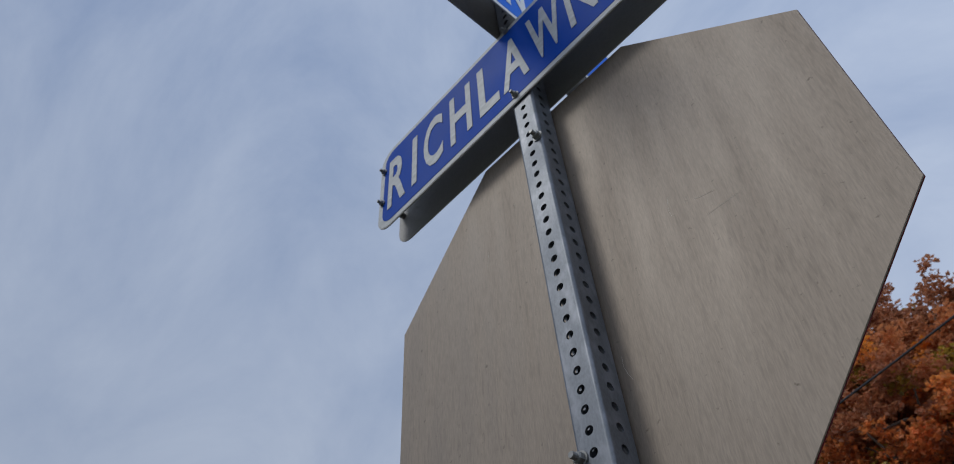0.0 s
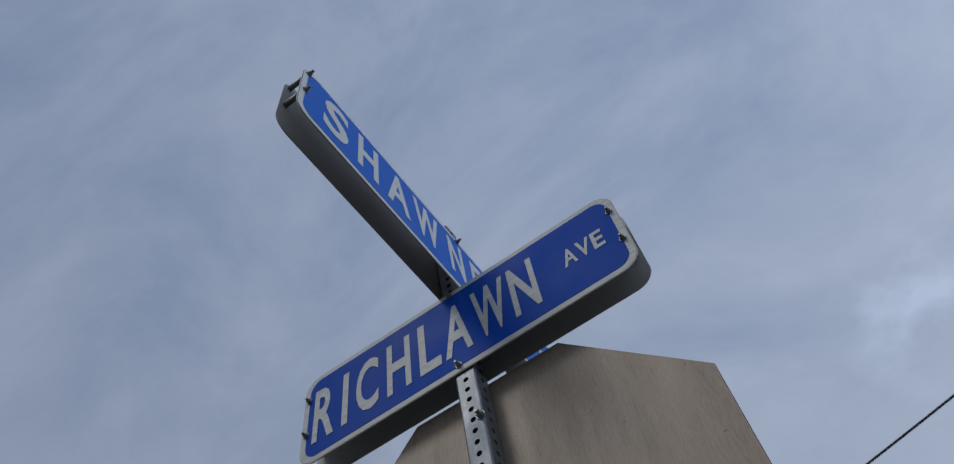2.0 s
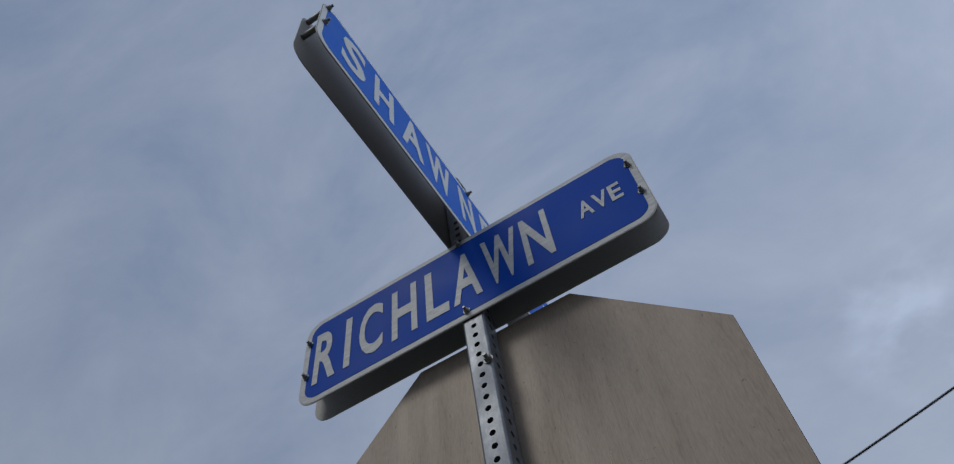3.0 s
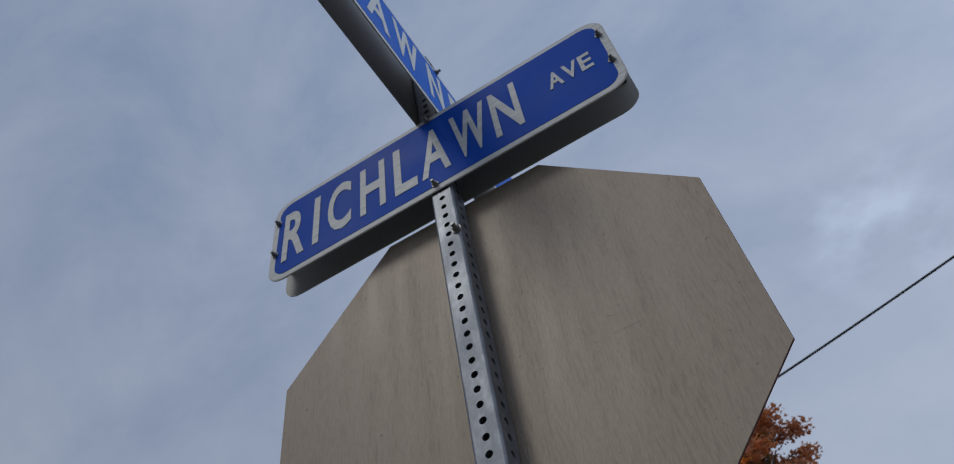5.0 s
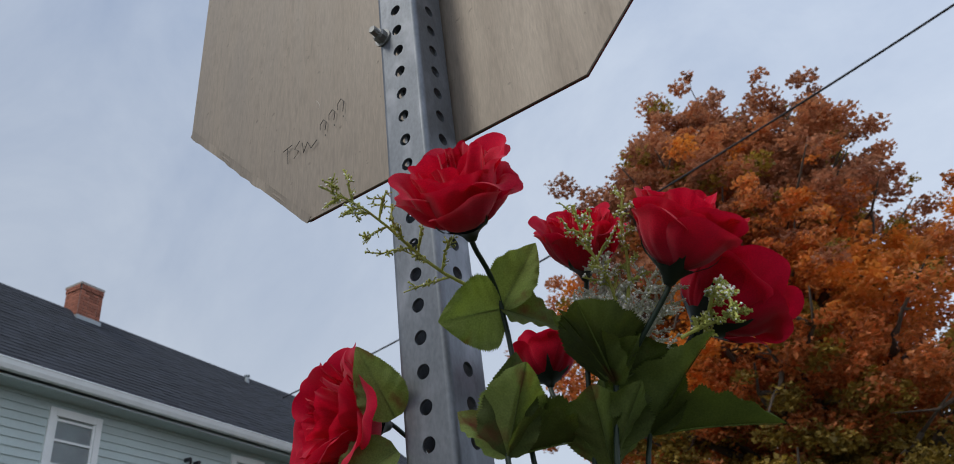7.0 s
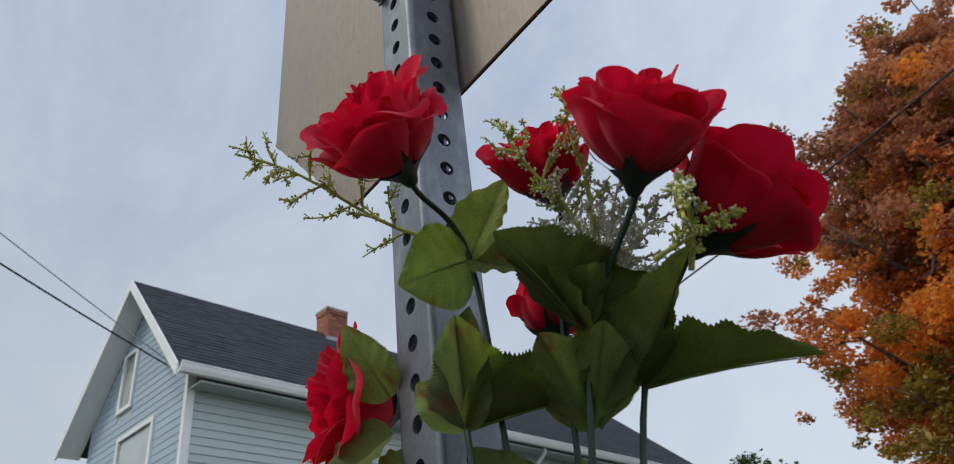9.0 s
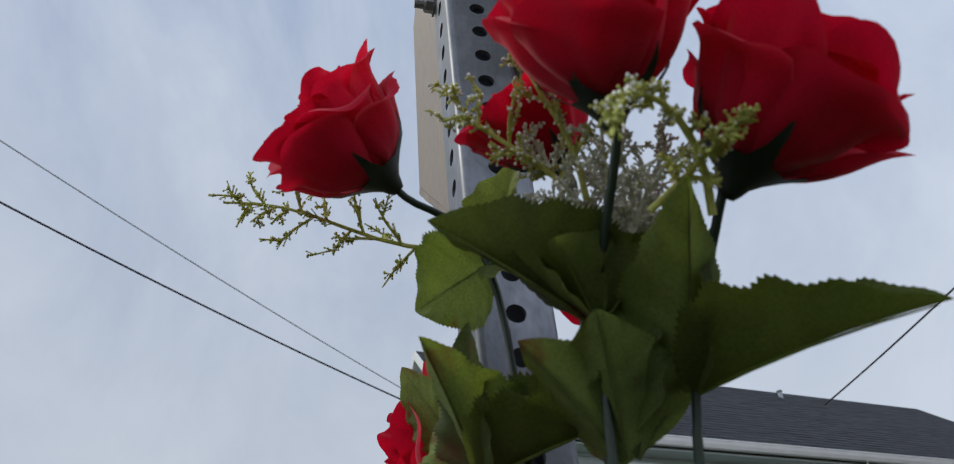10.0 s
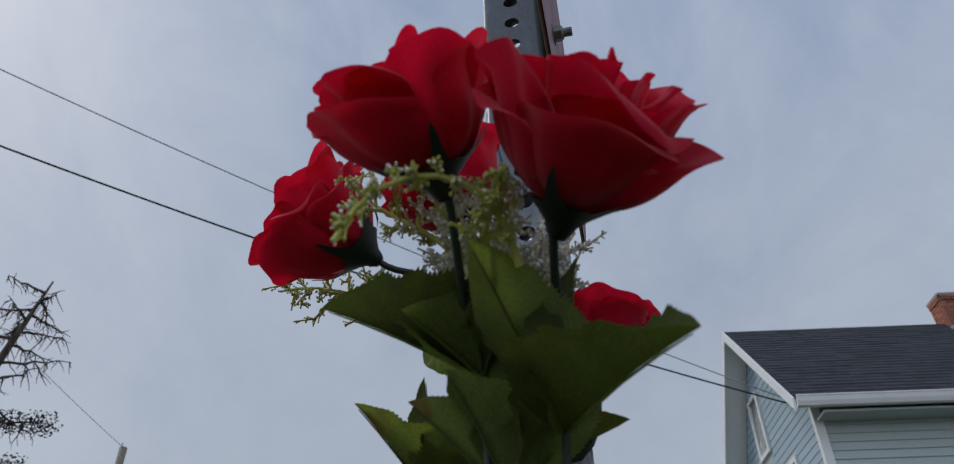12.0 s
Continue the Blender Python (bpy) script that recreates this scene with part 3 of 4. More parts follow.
def build_house():
    house = thing("house", "pale green clapboard house with a dark shingle roof", "house", HOUSE, turn=H_TURN)
    # solid core walls
    far = H_LEN - 0.4
    wall_top = RIDGE - (RIDGE - EAVE_Z) * WALL_X / EAVE_X - 0.16
    bm = bmesh.new()
    prof = [(-WALL_X, 0), (WALL_X, 0), (WALL_X, wall_top), (0, RIDGE - 0.2), (-WALL_X, wall_top)]
    a = [bm.verts.new((x, GABLE_Y, z)) for x, z in prof]
    b = [bm.verts.new((x, far, z)) for x, z in prof]
    bm.faces.new(a)
    bm.faces.new(b[::-1])
    for k in range(5):
        j = (k + 1) % 5
        bm.faces.new((a[k], b[k], b[j], a[j]))
    bmesh.ops.recalc_face_normals(bm, faces=bm.faces[:])
    part("wall", bm, "siding", house)
    # clapboards on the long wall and on the gable
    step = 0.125
    windows = [(2.74, 3.44, 4.30, 5.70), (6.56, 7.26, 4.30, 5.70), (10.3, 11.0, 4.30, 5.70)]
    n = int(2.5 / step)
    shared = {}
    for k in range(n):
        z = wall_top - (k + 1) * step
        cuts, y0 = [], GABLE_Y + 0.09
        for wy0, wy1, wz0, wz1 in windows:
            if z + step > wz0 - 0.1 and z < wz1 + 0.12:
                cuts.append((y0, wy0 - 0.11))
                y0 = wy1 + 0.11
        cuts.append((y0, far))
        for c0, c1 in cuts:
            key = (round(c0, 2), round(c1, 2))
            if key not in shared:
                bm = bmesh.new()
                vs = [bm.verts.new(p) for p in ((0, c0, 0), (0.022, c0, 0), (0.004, c0, step), (0, c0, step), (0, c1, 0), (0.022, c1, 0), (0.004, c1, step), (0, c1, step))]
                for f in ((0, 1, 5, 4), (1, 2, 6, 5), (2, 3, 7, 6), (0, 3, 2, 1), (4, 5, 6, 7)):
                    bm.faces.new([vs[i] for i in f])
                bmesh.ops.recalc_face_normals(bm, faces=bm.faces[:])
                shared[key] = finish(bm, "clapboard", "siding")
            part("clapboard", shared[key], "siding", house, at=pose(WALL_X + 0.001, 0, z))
    gtop = RIDGE - 0.3
    for k in range(int((gtop - 4.2) / step)):
        z = gtop - (k + 1) * step
        half = WALL_X if z + step / 2 < wall_top else WALL_X * (RIDGE - 0.2 - z - step / 2) / (RIDGE - 0.2 - wall_top)
        half -= 0.02
        if half < 0.08:
            continue
        spans = [(-half, half)]
        for wx0, wx1, wz0, wz1 in ((-0.66, -0.25, 6.40, 7.34), (-0.43, 0.76, 4.3, 5.78)):
            if z + step > wz0 - 0.08 and z < wz1 + 0.08:
                spans = [s for u, v in spans for s in ((u, min(v, wx0 - 0.08)), (max(u, wx1 + 0.08), v)) if s[1] - s[0] > 0.05]
        for u, v in spans:
            bm = bmesh.new()
            vs = [bm.verts.new(p) for p in ((u, 0, 0), (u, -0.012, 0), (u, -0.004, step), (u, 0, step), (v, 0, 0), (v, -0.012, 0), (v, -0.004, step), (v, 0, step))]
            for f in ((0, 1, 5, 4), (1, 2, 6, 5), (2, 3, 7, 6), (0, 3, 2, 1), (4, 5, 6, 7)):
                bm.faces.new([vs[i] for i in f])
            bmesh.ops.recalc_face_normals(bm, faces=bm.faces[:])
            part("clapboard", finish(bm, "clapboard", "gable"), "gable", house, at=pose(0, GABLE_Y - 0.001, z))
    bm = boxed(WALL_X - 0.04, WALL_X + 0.05, GABLE_Y - 0.05, GABLE_Y + 0.08, 0, wall_top + 0.1, bevel=0.006)
    part("corner_board", bm, "trim", house)
    # roof: two slabs with a hip at the far end
    roof = part("roof", bmesh.new(), "roof", house, "dark grey asphalt shingles")
    dz, thick = RIDGE - EAVE_Z, 0.10
    for s in (1, -1):
        bm = bmesh.new()
        top = [(0, 0, RIDGE), (s * EAVE_X, 0, EAVE_Z), (s * EAVE_X, H_LEN + 2.0, EAVE_Z), (0, H_LEN, RIDGE)]
        a = [bm.verts.new(p) for p in top]
        b = [bm.verts.new((p[0], p[1], p[2] - thick)) for p in top]
        bm.faces.new(a)
        bm.faces.new(b[::-1])
        for k in range(4):
            j = (k + 1) % 4
            bm.faces.new((a[k], b[k], b[j], a[j]))
        bmesh.ops.recalc_face_normals(bm, faces=bm.faces[:])
        part("slope", bm, "roof", roof)
    bm = bmesh.new()
    tri = [(0, H_LEN, RIDGE - 0.003), (EAVE_X, H_LEN + 2.0, EAVE_Z - 0.003), (-EAVE_X, H_LEN + 2.0, EAVE_Z - 0.003)]
    a = [bm.verts.new(p) for p in tri]
    b = [bm.verts.new((p[0], p[1] - 0.05, p[2] - thick)) for p in tri]
    bm.faces.new(a)
    bm.faces.new(b[::-1])
    for k in range(3):
        bm.faces.new((a[k], b[k], b[(k + 1) % 3], a[(k + 1) % 3]))
    bmesh.ops.recalc_face_normals(bm, faces=bm.faces[:])
    part("hip", bm, "roof", roof)
    # shingle courses on the slope towards the street
    slope_len = math.hypot(EAVE_X, dz)
    courses = 26
    rng = random.Random(5)
    bm = bmesh.new()
    nx, nz = dz / slope_len, EAVE_X / slope_len
    for c in range(courses):
        d0, d1 = c * slope_len / courses, (c + 1) * slope_len / courses + 0.012
        y = rng.uniform(-0.2, 0)
        end = H_LEN + 2.0 * d0 / slope_len
        while y < end:
            w = rng.uniform(0.16, 0.36)
            y0, y1 = max(0.01, y), min(end, y + w - 0.008)
            y += w
            if y1 - y0 < 0.03:
                continue
            up = rng.uniform(0.006, 0.012)
            p = []
            for d, lift in ((d0, 0.003), (d1, up)):
                for yy in (y0, y1):
                    p.append(bm.verts.new((EAVE_X * d / slope_len + nx * lift, yy, RIDGE - dz * d / slope_len + nz * lift)))
            q = [bm.verts.new(p[2].co - Vector((nx, 0, nz)) * up), bm.verts.new(p[3].co - Vector((nx, 0, nz)) * up)]
            bm.faces.new((p[0], p[2], p[3], p[1]))
            bm.faces.new((p[2], q[0], q[1], p[3]))
    tagged(part("shingles", bm, "roof", roof), kind="stuff")
    # bargeboards and soffits
    for s in (1, -1):
        bm = bmesh.new()
        for y0, y1, drop, off in ((-0.03, 0.0, 0.20, 0.0), (0.0, GABLE_Y, 0.11, 0.125)):
            t0, t1 = (0, RIDGE + 0.01 - off), (s * (EAVE_X + 0.02), EAVE_Z + 0.01 - off)
            vs = [bm.verts.new((x, y, z - d)) for y in (y0, y1) for (x, z) in (t0, t1) for d in ((0, drop) if off == 0 else (0.012, 0.03))]
            for f in ((0, 1, 3, 2), (4, 6, 7, 5), (0, 2, 6, 4), (1, 5, 7, 3), (0, 4, 5, 1), (2, 3, 7, 6)):
                bm.faces.new([vs[i] for i in f])
        bmesh.ops.recalc_face_normals(bm, faces=bm.faces[:])
        part("bargeboard", bm, "trim", house, "white painted bargeboard and soffit")
    part("soffit", boxed(WALL_X, EAVE_X - 0.02, GABLE_Y, far, EAVE_Z - 0.20, EAVE_Z - 0.17), "siding", house)
    # gutter with a rolled lip
    bm = bmesh.new()
    gp = [(-0.02, 0.03), (-0.02, -0.10), (0.03, -0.13), (0.09, -0.12), (0.115, -0.06), (0.125, 0.0), (0.135, 0.015), (0.125, 0.03), (0.108, 0.02), (0.10, -0.02), (0.06, -0.09), (0.0, -0.08), (0.0, 0.03)]
    e0 = [bm.verts.new((EAVE_X + x, 0.0, EAVE_Z - 0.02 + z)) for x, z in gp]
    e1 = [bm.verts.new((EAVE_X + x, H_LEN + 1.6, EAVE_Z - 0.02 + z)) for x, z in gp]
    for k in range(len(gp)):
        j = (k + 1) % len(gp)
        bm.faces.new((e0[k], e1[k], e1[j], e0[j]))
    bm.faces.new(e0[::-1])
    bm.faces.new(e1)
    bmesh.ops.recalc_face_normals(bm, faces=bm.faces[:])
    part("gutter", bm, "trim", house, "white painted metal gutter")
    bm = bmesh.new()
    tube_path(bm, [(EAVE_X + 0.05, 7.95, EAVE_Z - 0.12), (EAVE_X + 0.04, 7.95, EAVE_Z - 0.25), (WALL_X + 0.16, 7.92, EAVE_Z - 0.45), (WALL_X + 0.09, 7.9, EAVE_Z - 0.62), (WALL_X + 0.08, 7.9, 0.1)], 0.042, 10)
    part("downspout", bm, "trim", house, "white downspout", smooth=True)
    # windows
    for wy0, wy1, wz0, wz1 in windows:
        win = part("window", boxed(WALL_X + 0.001, WALL_X + 0.006, wy0, wy1, wz0, wz1), "curtain", house, "double-hung sash window with white trim")
        for a in ((wy0 - 0.11, wy0, wz0 - 0.08, wz1 + 0.12), (wy1, wy1 + 0.11, wz0 - 0.08, wz1 + 0.12), (wy0, wy1, wz1, wz1 + 0.12), (wy0, wy1, wz0 - 0.08, wz0)):
            part("casing", boxed(WALL_X, WALL_X + 0.05, *a, bevel=0.004), "trim", win)
        mid = (wz0 + wz1) / 2
        for z in (wz1 - 0.05, mid + (wz1 - mid) * 0.5, mid, mid - (mid - wz0) * 0.5):
            part("sash_bar", boxed(WALL_X + 0.007, WALL_X + 0.03, wy0, wy1, z - 0.018, z + 0.018), "trim", win)
        for y in (wy0 + 0.02, wy1 - 0.02):
            part("sash_bar", boxed(WALL_X + 0.006, WALL_X + 0.031, y - 0.02, y + 0.02, wz0, wz1), "trim", win)
        part("pane", boxed(WALL_X + 0.010, WALL_X + 0.014, wy0, wy1, wz0, wz1), "glass", win).visible_shadow = False
    for wx0, wx1, wz0, wz1 in ((-0.66, -0.25, 6.40, 7.34), (-0.43, 0.76, 4.3, 5.78)):
        win = part("window", boxed(wx0, wx1, GABLE_Y - 0.006, GABLE_Y - 0.001, wz0, wz1), "curtain", house, "gable window with white trim")
        for a in ((wx0 - 0.08, wx0, wz0 - 0.08, wz1 + 0.08), (wx1, wx1 + 0.08, wz0 - 0.08, wz1 + 0.08), (wx0, wx1, wz1, wz1 + 0.08), (wx0, wx1, wz0 - 0.08, wz0)):
            part("casing", boxed(a[0], a[1], GABLE_Y - 0.05, GABLE_Y, a[2], a[3], bevel=0.004), "trim", win)
        part("pane", boxed(wx0, wx1, GABLE_Y - 0.014, GABLE_Y - 0.010, wz0, wz1), "glass", win).visible_shadow = False
    # chimney of single bricks on the ridge
    cw, c0, c1, ct = 0.20, 3.98, 4.46, RIDGE + 0.50
    ch = part("chimney", boxed(-cw, cw, c0, c1, RIDGE - 0.6, ct), "mortar", house, "weathered red brick chimney with lead flashing")
    bl, bh = 0.20, 0.062
    lng = finish(boxed(-bl / 2 + 0.005, bl / 2 - 0.005, -0.010, 0.006, 0.003, bh - 0.003, bevel=0.002), "brick", "brick")
    short = finish(boxed(-bl / 4 + 0.005, bl / 4 - 0.005, -0.010, 0.006, 0.003, bh - 0.003, bevel=0.002), "brick", "brick")
    for k in range(12):
        z = RIDGE - 0.24 + k * bh
        out = 0.018 if k > 9 else 0.0
        for a0, a1, fixed, turn in ((-cw, cw, c0 - out, 0), (-cw, cw, c1 + out, 180), (c0, c1, -cw - out, -90), (c0, c1, cw + out, 90)):
            pos = a0
            first = k % 2 == (0 if turn in (0, 180) else 1)
            while pos < a1 - 0.06:
                w = bl / 2 if first and pos == a0 or a1 - pos < bl * 0.9 else bl
                x, y = (pos + w / 2, fixed) if turn in (0, 180) else (fixed, pos + w / 2)
                part("brick", lng if w == bl else short, "brick", ch, at=pose(x, y, z, 0, 0, turn))
                pos += w
    part("cap", boxed(-cw - 0.03, cw + 0.03, c0 - 0.03, c1 + 0.03, ct - 0.02, ct + 0.035, bevel=0.01), "mortar", ch)
    part("flue", cyl(bmesh.new(), (0, 4.22, ct), (0, 4.22, ct + 0.06), 0.10, seg=16), "mortar", ch)
    part("flashing", boxed(-cw - 0.02, cw + 0.05, c0 - 0.03, c1 + 0.03, RIDGE - 0.34, RIDGE - 0.17), "lead", ch)
    bm = bmesh.new()
    cyl(bm, (0.22, 8.6, RIDGE - 0.3), (0.22, 8.6, RIDGE - 0.1), 0.05, seg=12)
    cyl(bm, (0.22, 8.6, RIDGE - 0.1), (0.22, 8.6, RIDGE - 0.07), 0.07, seg=12)
    part("roof_vent", bm, "lead", house)
    bm = bmesh.new()
    tube_path(bm, [(WALL_X + 0.04, 5.42, 3.0), (WALL_X + 0.045, 5.42, 5.3), (WALL_X + 0.06, 5.44, 5.55)], 0.018, 8)
    cyl(bm, (WALL_X + 0.02, 5.34, 5.5), (WALL_X + 0.14, 5.34, 5.5), 0.035, seg=10)
    cyl(bm, (WALL_X + 0.02, 5.56, 5.48), (WALL_X + 0.14, 5.56, 5.48), 0.035, seg=10)
    part("service_bracket", bm, "cable", house, "dark cable bracket on the wall")
    return house


build_house()


# ---------------------------------------------------------------- cables
def cable(name, p, q, sag, r, mat, label):
    p, q = Vector(p), Vector(q)
    pts = []
    for k in range(41):
        t = k / 40
        v = p.lerp(q, t)
        v.z -= sag * 4 * t * (1 - t)
        pts.append(v)
    bm = bmesh.new()
    tube_path(bm, pts, r, 8)
    ob = new(name, finish(bm, name, mat, True))
    tagged(ob, label, "cable")
    return ob


def far_point(az, el, dist, eye=(0.35, -0.2, 1.53)):
    a, e = radians(az), radians(el)
    return Vector(eye) + dist * Vector((-math.sin(a), math.cos(a), math.tan(e)))


cable("overhead_cable", far_point(50, 19.8, 16.5), far_point(-32, 35.05, 10.0), 0.42, 0.016, "cable", "black service cable running to the house")
cable("overhead_cable", far_point(77.0, 22.7, 12.2), far_point(150, 37.2, 9.0), 0.22, 0.013, "cable", "black cable strung to the house gable")
cable("overhead_cable", far_point(77.2, 23.1, 12.3), far_point(151, 41.8, 9.0), 0.20, 0.009, "cable_g", "thin grey cable strung to the house gable")


# ---------------------------------------------------------------- trees
def limb(bm, p, q, r0, r1, rng, bend=0.12, n=6):
    p, q = Vector(p), Vector(q)
    L = (q - p).length
    pts = []
    off = Vector((0, 0, 0))
    for k in range(n + 1):
        t = k / n
        if 0 < k < n:
            off = Vector([rng.uniform(-1, 1) * bend * L / n * 2 for _ in range(3)])
        else:
            off = Vector((0, 0, 0))
        pts.append(p.lerp(q, t) + off)
    tube_path(bm, pts, [r0 + (r1 - r0) * k / n for k in range(n + 1)], 7)
    return pts


def leaf_cloud(centres, per, leaf, rng, flat=0.7):
    """Many small folded leaves in loose clumps, as one mesh."""
    vs, fs = [], []
    for c, rad in centres:
        for _ in range(int(per * (rad ** 2))):
            d = Vector((rng.gauss(0, 1), rng.gauss(0, 1), rng.gauss(0, 1))).normalized() * rad * rng.uniform(0, 1) ** 0.42 * rng.uniform(0.8, 1.15)
            d.z *= flat
            p = Vector(c) + d
            u = Vector((rng.gauss(0, 1), rng.gauss(0, 1), rng.gauss(0, 0.5))).normalized()
            w = u.cross(Vector((rng.gauss(0, 0.5), rng.gauss(0, 0.5), 1))).normalized()
            s = leaf * rng.uniform(0.6, 1.3)
            i = len(vs)
            up = u.cross(w) * s * 0.18
            vs += [p - u * s * 0.5, p + w * s * 0.42 + up, p + u * s * 0.55, p - w * s * 0.42 + up]
            fs += [(i, i + 1, i + 2), (i, i + 2, i + 3)]
    me = bpy.data.meshes.new("crown")
    me.from_pydata([tuple(v) for v in vs], [], fs)
    me.update()
    return me


def build_maple():
    rng = random.Random(11)
    base = Vector((-2.9, 14.4, 0))
    tree = thing("maple_tree", "tall maple tree in orange autumn leaf", "tree", base)
    bm = bmesh.new()
    tube_path(bm, [(0, 0, 0), (0.05, 0, 1.2), (0.0, 0.05, 2.6), (0.05, 0.0, 4.2), (0, 0, 6.5), (0.1, 0, 9.0), (0.05, 0, 11.2)], [0.42, 0.34, 0.30, 0.26, 0.20, 0.12, 0.03], 12)
    centres = []

    def reach(z):
        """Half width of the crown at a height."""
        for (za, ra), (zb, rb) in zip(CROWN, CROWN[1:]):
            if za <= z <= zb:
                return ra + (rb - ra) * (z - za) / (zb - za)
        return 0.3

    CROWN = ((2.6, 2.4), (4.2, 4.2), (6.4, 4.6), (8.0, 4.2), (9.6, 3.5), (10.8, 2.7), (11.4, 1.8), (11.9, 0.4))
    part("trunk", bm, "bark", tree, smooth=True)
    for k in range(190):
        z = 3.2 + 8.45 * ((k + 0.5) / 190) ** 0.85
        a = k * 2.399963 + rng.uniform(-0.3, 0.3)
        r = reach(z) * rng.uniform(0.70, 0.96)
        tip = Vector((r * math.cos(a), r * math.sin(a), z))
        z0 = max(2.4, min(9.6, z - 1.4 - 0.35 * r))
        root = Vector((0, 0, z0))
        if k % 2 == 0:
            bm = bmesh.new()
            r0 = 0.05 + 0.010 * max(0, 10 - z0)
            pts = limb(bm, root, tip, r0, 0.012, rng)
            for j in (2, 3, 4, 5):
                limb(bm, pts[j], pts[j] + Vector([rng.uniform(-1.1, 1.1) for _ in range(3)]), r0 * 0.35, 0.006, rng, n=4)
            part("limb", bm, "bark", tree, smooth=True)
        # sprays of leaves hang along the outer half of each bough, with gaps between the boughs
        for j in range(15):
            t = rng.uniform(0.45, 1.03)
            p = root.lerp(tip, t) + Vector((rng.gauss(0, 0.42), rng.gauss(0, 0.42), rng.gauss(0, 0.26)))
            centres.append((p, rng.uniform(0.14, 0.42)))
    for k in range(130):
        z = rng.uniform(3.4, 10.4)
        a, r = rng.uniform(0, 6.28), reach(z) * rng.uniform(0.05, 0.62)
        centres.append((Vector((r * math.cos(a), r * math.sin(a), z)), rng.uniform(0.5, 0.8)))
    # green lingers low down, clear orange in the middle, dull russet towards the top
    bands = {"maple_g": [], "maple": [], "maple_r": []}
    for c in centres:
        h = c[0].z + rng.gauss(0, 0.9)
        bands["maple_g" if h < 4.6 or rng.random() < 0.06 else "maple" if h < 7.8 else "maple_r"].append(c)
    for mat, text in (("maple_g", "leaves still green low in the crown"), ("maple", "clear orange leaves"), ("maple_r", "dull russet leaves")):
        me = leaf_cloud(bands[mat], 1350, 0.092, rng, 0.6)
        me.materials.append(MAT[mat])
        part("crown", me, mat, tree, text)
    return tree


build_maple()


def build_green_tree(place, h, r, seed):
    rng = random.Random(seed)
    tree = thing("tree", "distant green leafy tree beyond the roofs", "tree", place, group="far trees")
    bm = bmesh.new()
    tube_path(bm, [(0, 0, 0), (0.1, 0, h * 0.3), (0, 0, h * 0.6), (0, 0.1, h * 0.9)], [0.35, 0.28, 0.18, 0.04], 8)
    part("trunk", bm, "bark", tree, smooth=True)
    cs = []
    for k in range(50):
        v = Vector((rng.gauss(0, 1), rng.gauss(0, 1), rng.gauss(0, 1))).normalized()
        cs.append((Vector((v.x * r, v.y * r, h * 0.62 + v.z * h * 0.36)), rng.uniform(0.8, 1.4)))
    me = leaf_cloud(cs, 160, 0.28, rng)
    me.materials.append(MAT["green"])
    part("crown", me, "green", tree)


for k, (az, dist, h) in enumerate(((39.0, 42, 10.6), (35.5, 44, 11.4), (31.8, 43, 10.0), (44, 46, 10.5))):
    q = far_point(az, 0, dist)
    build_green_tree((q.x, q.y, 0), h, 2.4, 30 + k)


def build_conifer():
    rng = random.Random(3)
    q = far_point(139.4, 0, 18.8)
    tree = thing("conifer", "old leaning conifer with bare grey upper branches", "tree", (q.x, q.y, 0))

    def core(z):
        k = max(0.0, z - 5.5) / 6.9
        return Vector((-0.95 * k, 0.88 * k, z))

    bm = bmesh.new()
    tube_path(bm, [core(z) for z in (0, 2, 4, 6, 8, 10, 11.5, 12.4)], [0.3, 0.27, 0.24, 0.20, 0.15, 0.09, 0.05, 0.02], 10)
    part("trunk", bm, "bark", tree, smooth=True)
    cs = []
    tw = bmesh.new()
    for k in range(48):
        z = 4.0 + 8.2 * k / 48
        a = k * 2.4
        L = (12.8 - z) * 0.26 + rng.uniform(0.3, 0.8)
        base = core(z)
        tip = base + Vector((math.cos(a) * L, math.sin(a) * L, L * rng.uniform(-0.25, 0.3)))
        bm = bmesh.new()
        pts = limb(bm, base, tip, 0.038, 0.010, rng, 0.10)
        part("branch", bm, "bark", tree)
        for j in range(1, 7):
            for s in range(3):
                limb(tw, pts[j], pts[j] + Vector((rng.uniform(-.3, .3), rng.uniform(-.3, .3), rng.uniform(-.5, .05))), 0.014, 0.005, rng, n=3)
        if z < 8.8:
            cs.append((base.lerp(tip, 0.9), 0.42))
            cs.append((base.lerp(tip, 0.55), 0.38))
    tagged(part("twig_mass", tw, "bark", tree, "bare hanging twigs"), kind="stuff")
    me = leaf_cloud(cs, 1400, 0.07, rng)
    me.materials.append(MAT["needle"])
    part("foliage", me, "needle", tree)


build_conifer()


def build_utility_pole():
    q = far_point(127.5, 0, 26)
    top = far_point(127.5, 20.4, 26).z
    pole = thing("utility_pole", "weathered wooden utility pole with a thin wire", "pole", (q.x, q.y, 0))
    bm = bmesh.new()
    tube_path(bm, [(0, 0, 0), (0.01, 0, top * 0.5), (0, 0, top)], [0.16, 0.14, 0.12], 12)
    part("shaft", bm, "wood", pole, smooth=True)
    bm = bmesh.new()
    cyl(bm, (0.1, 0, top - 0.35), (0.1, 0, top + 0.12), 0.03, 0.02, 8)
    part("pin", bm, "lead", pole)
    return Vector((q.x, q.y, top))


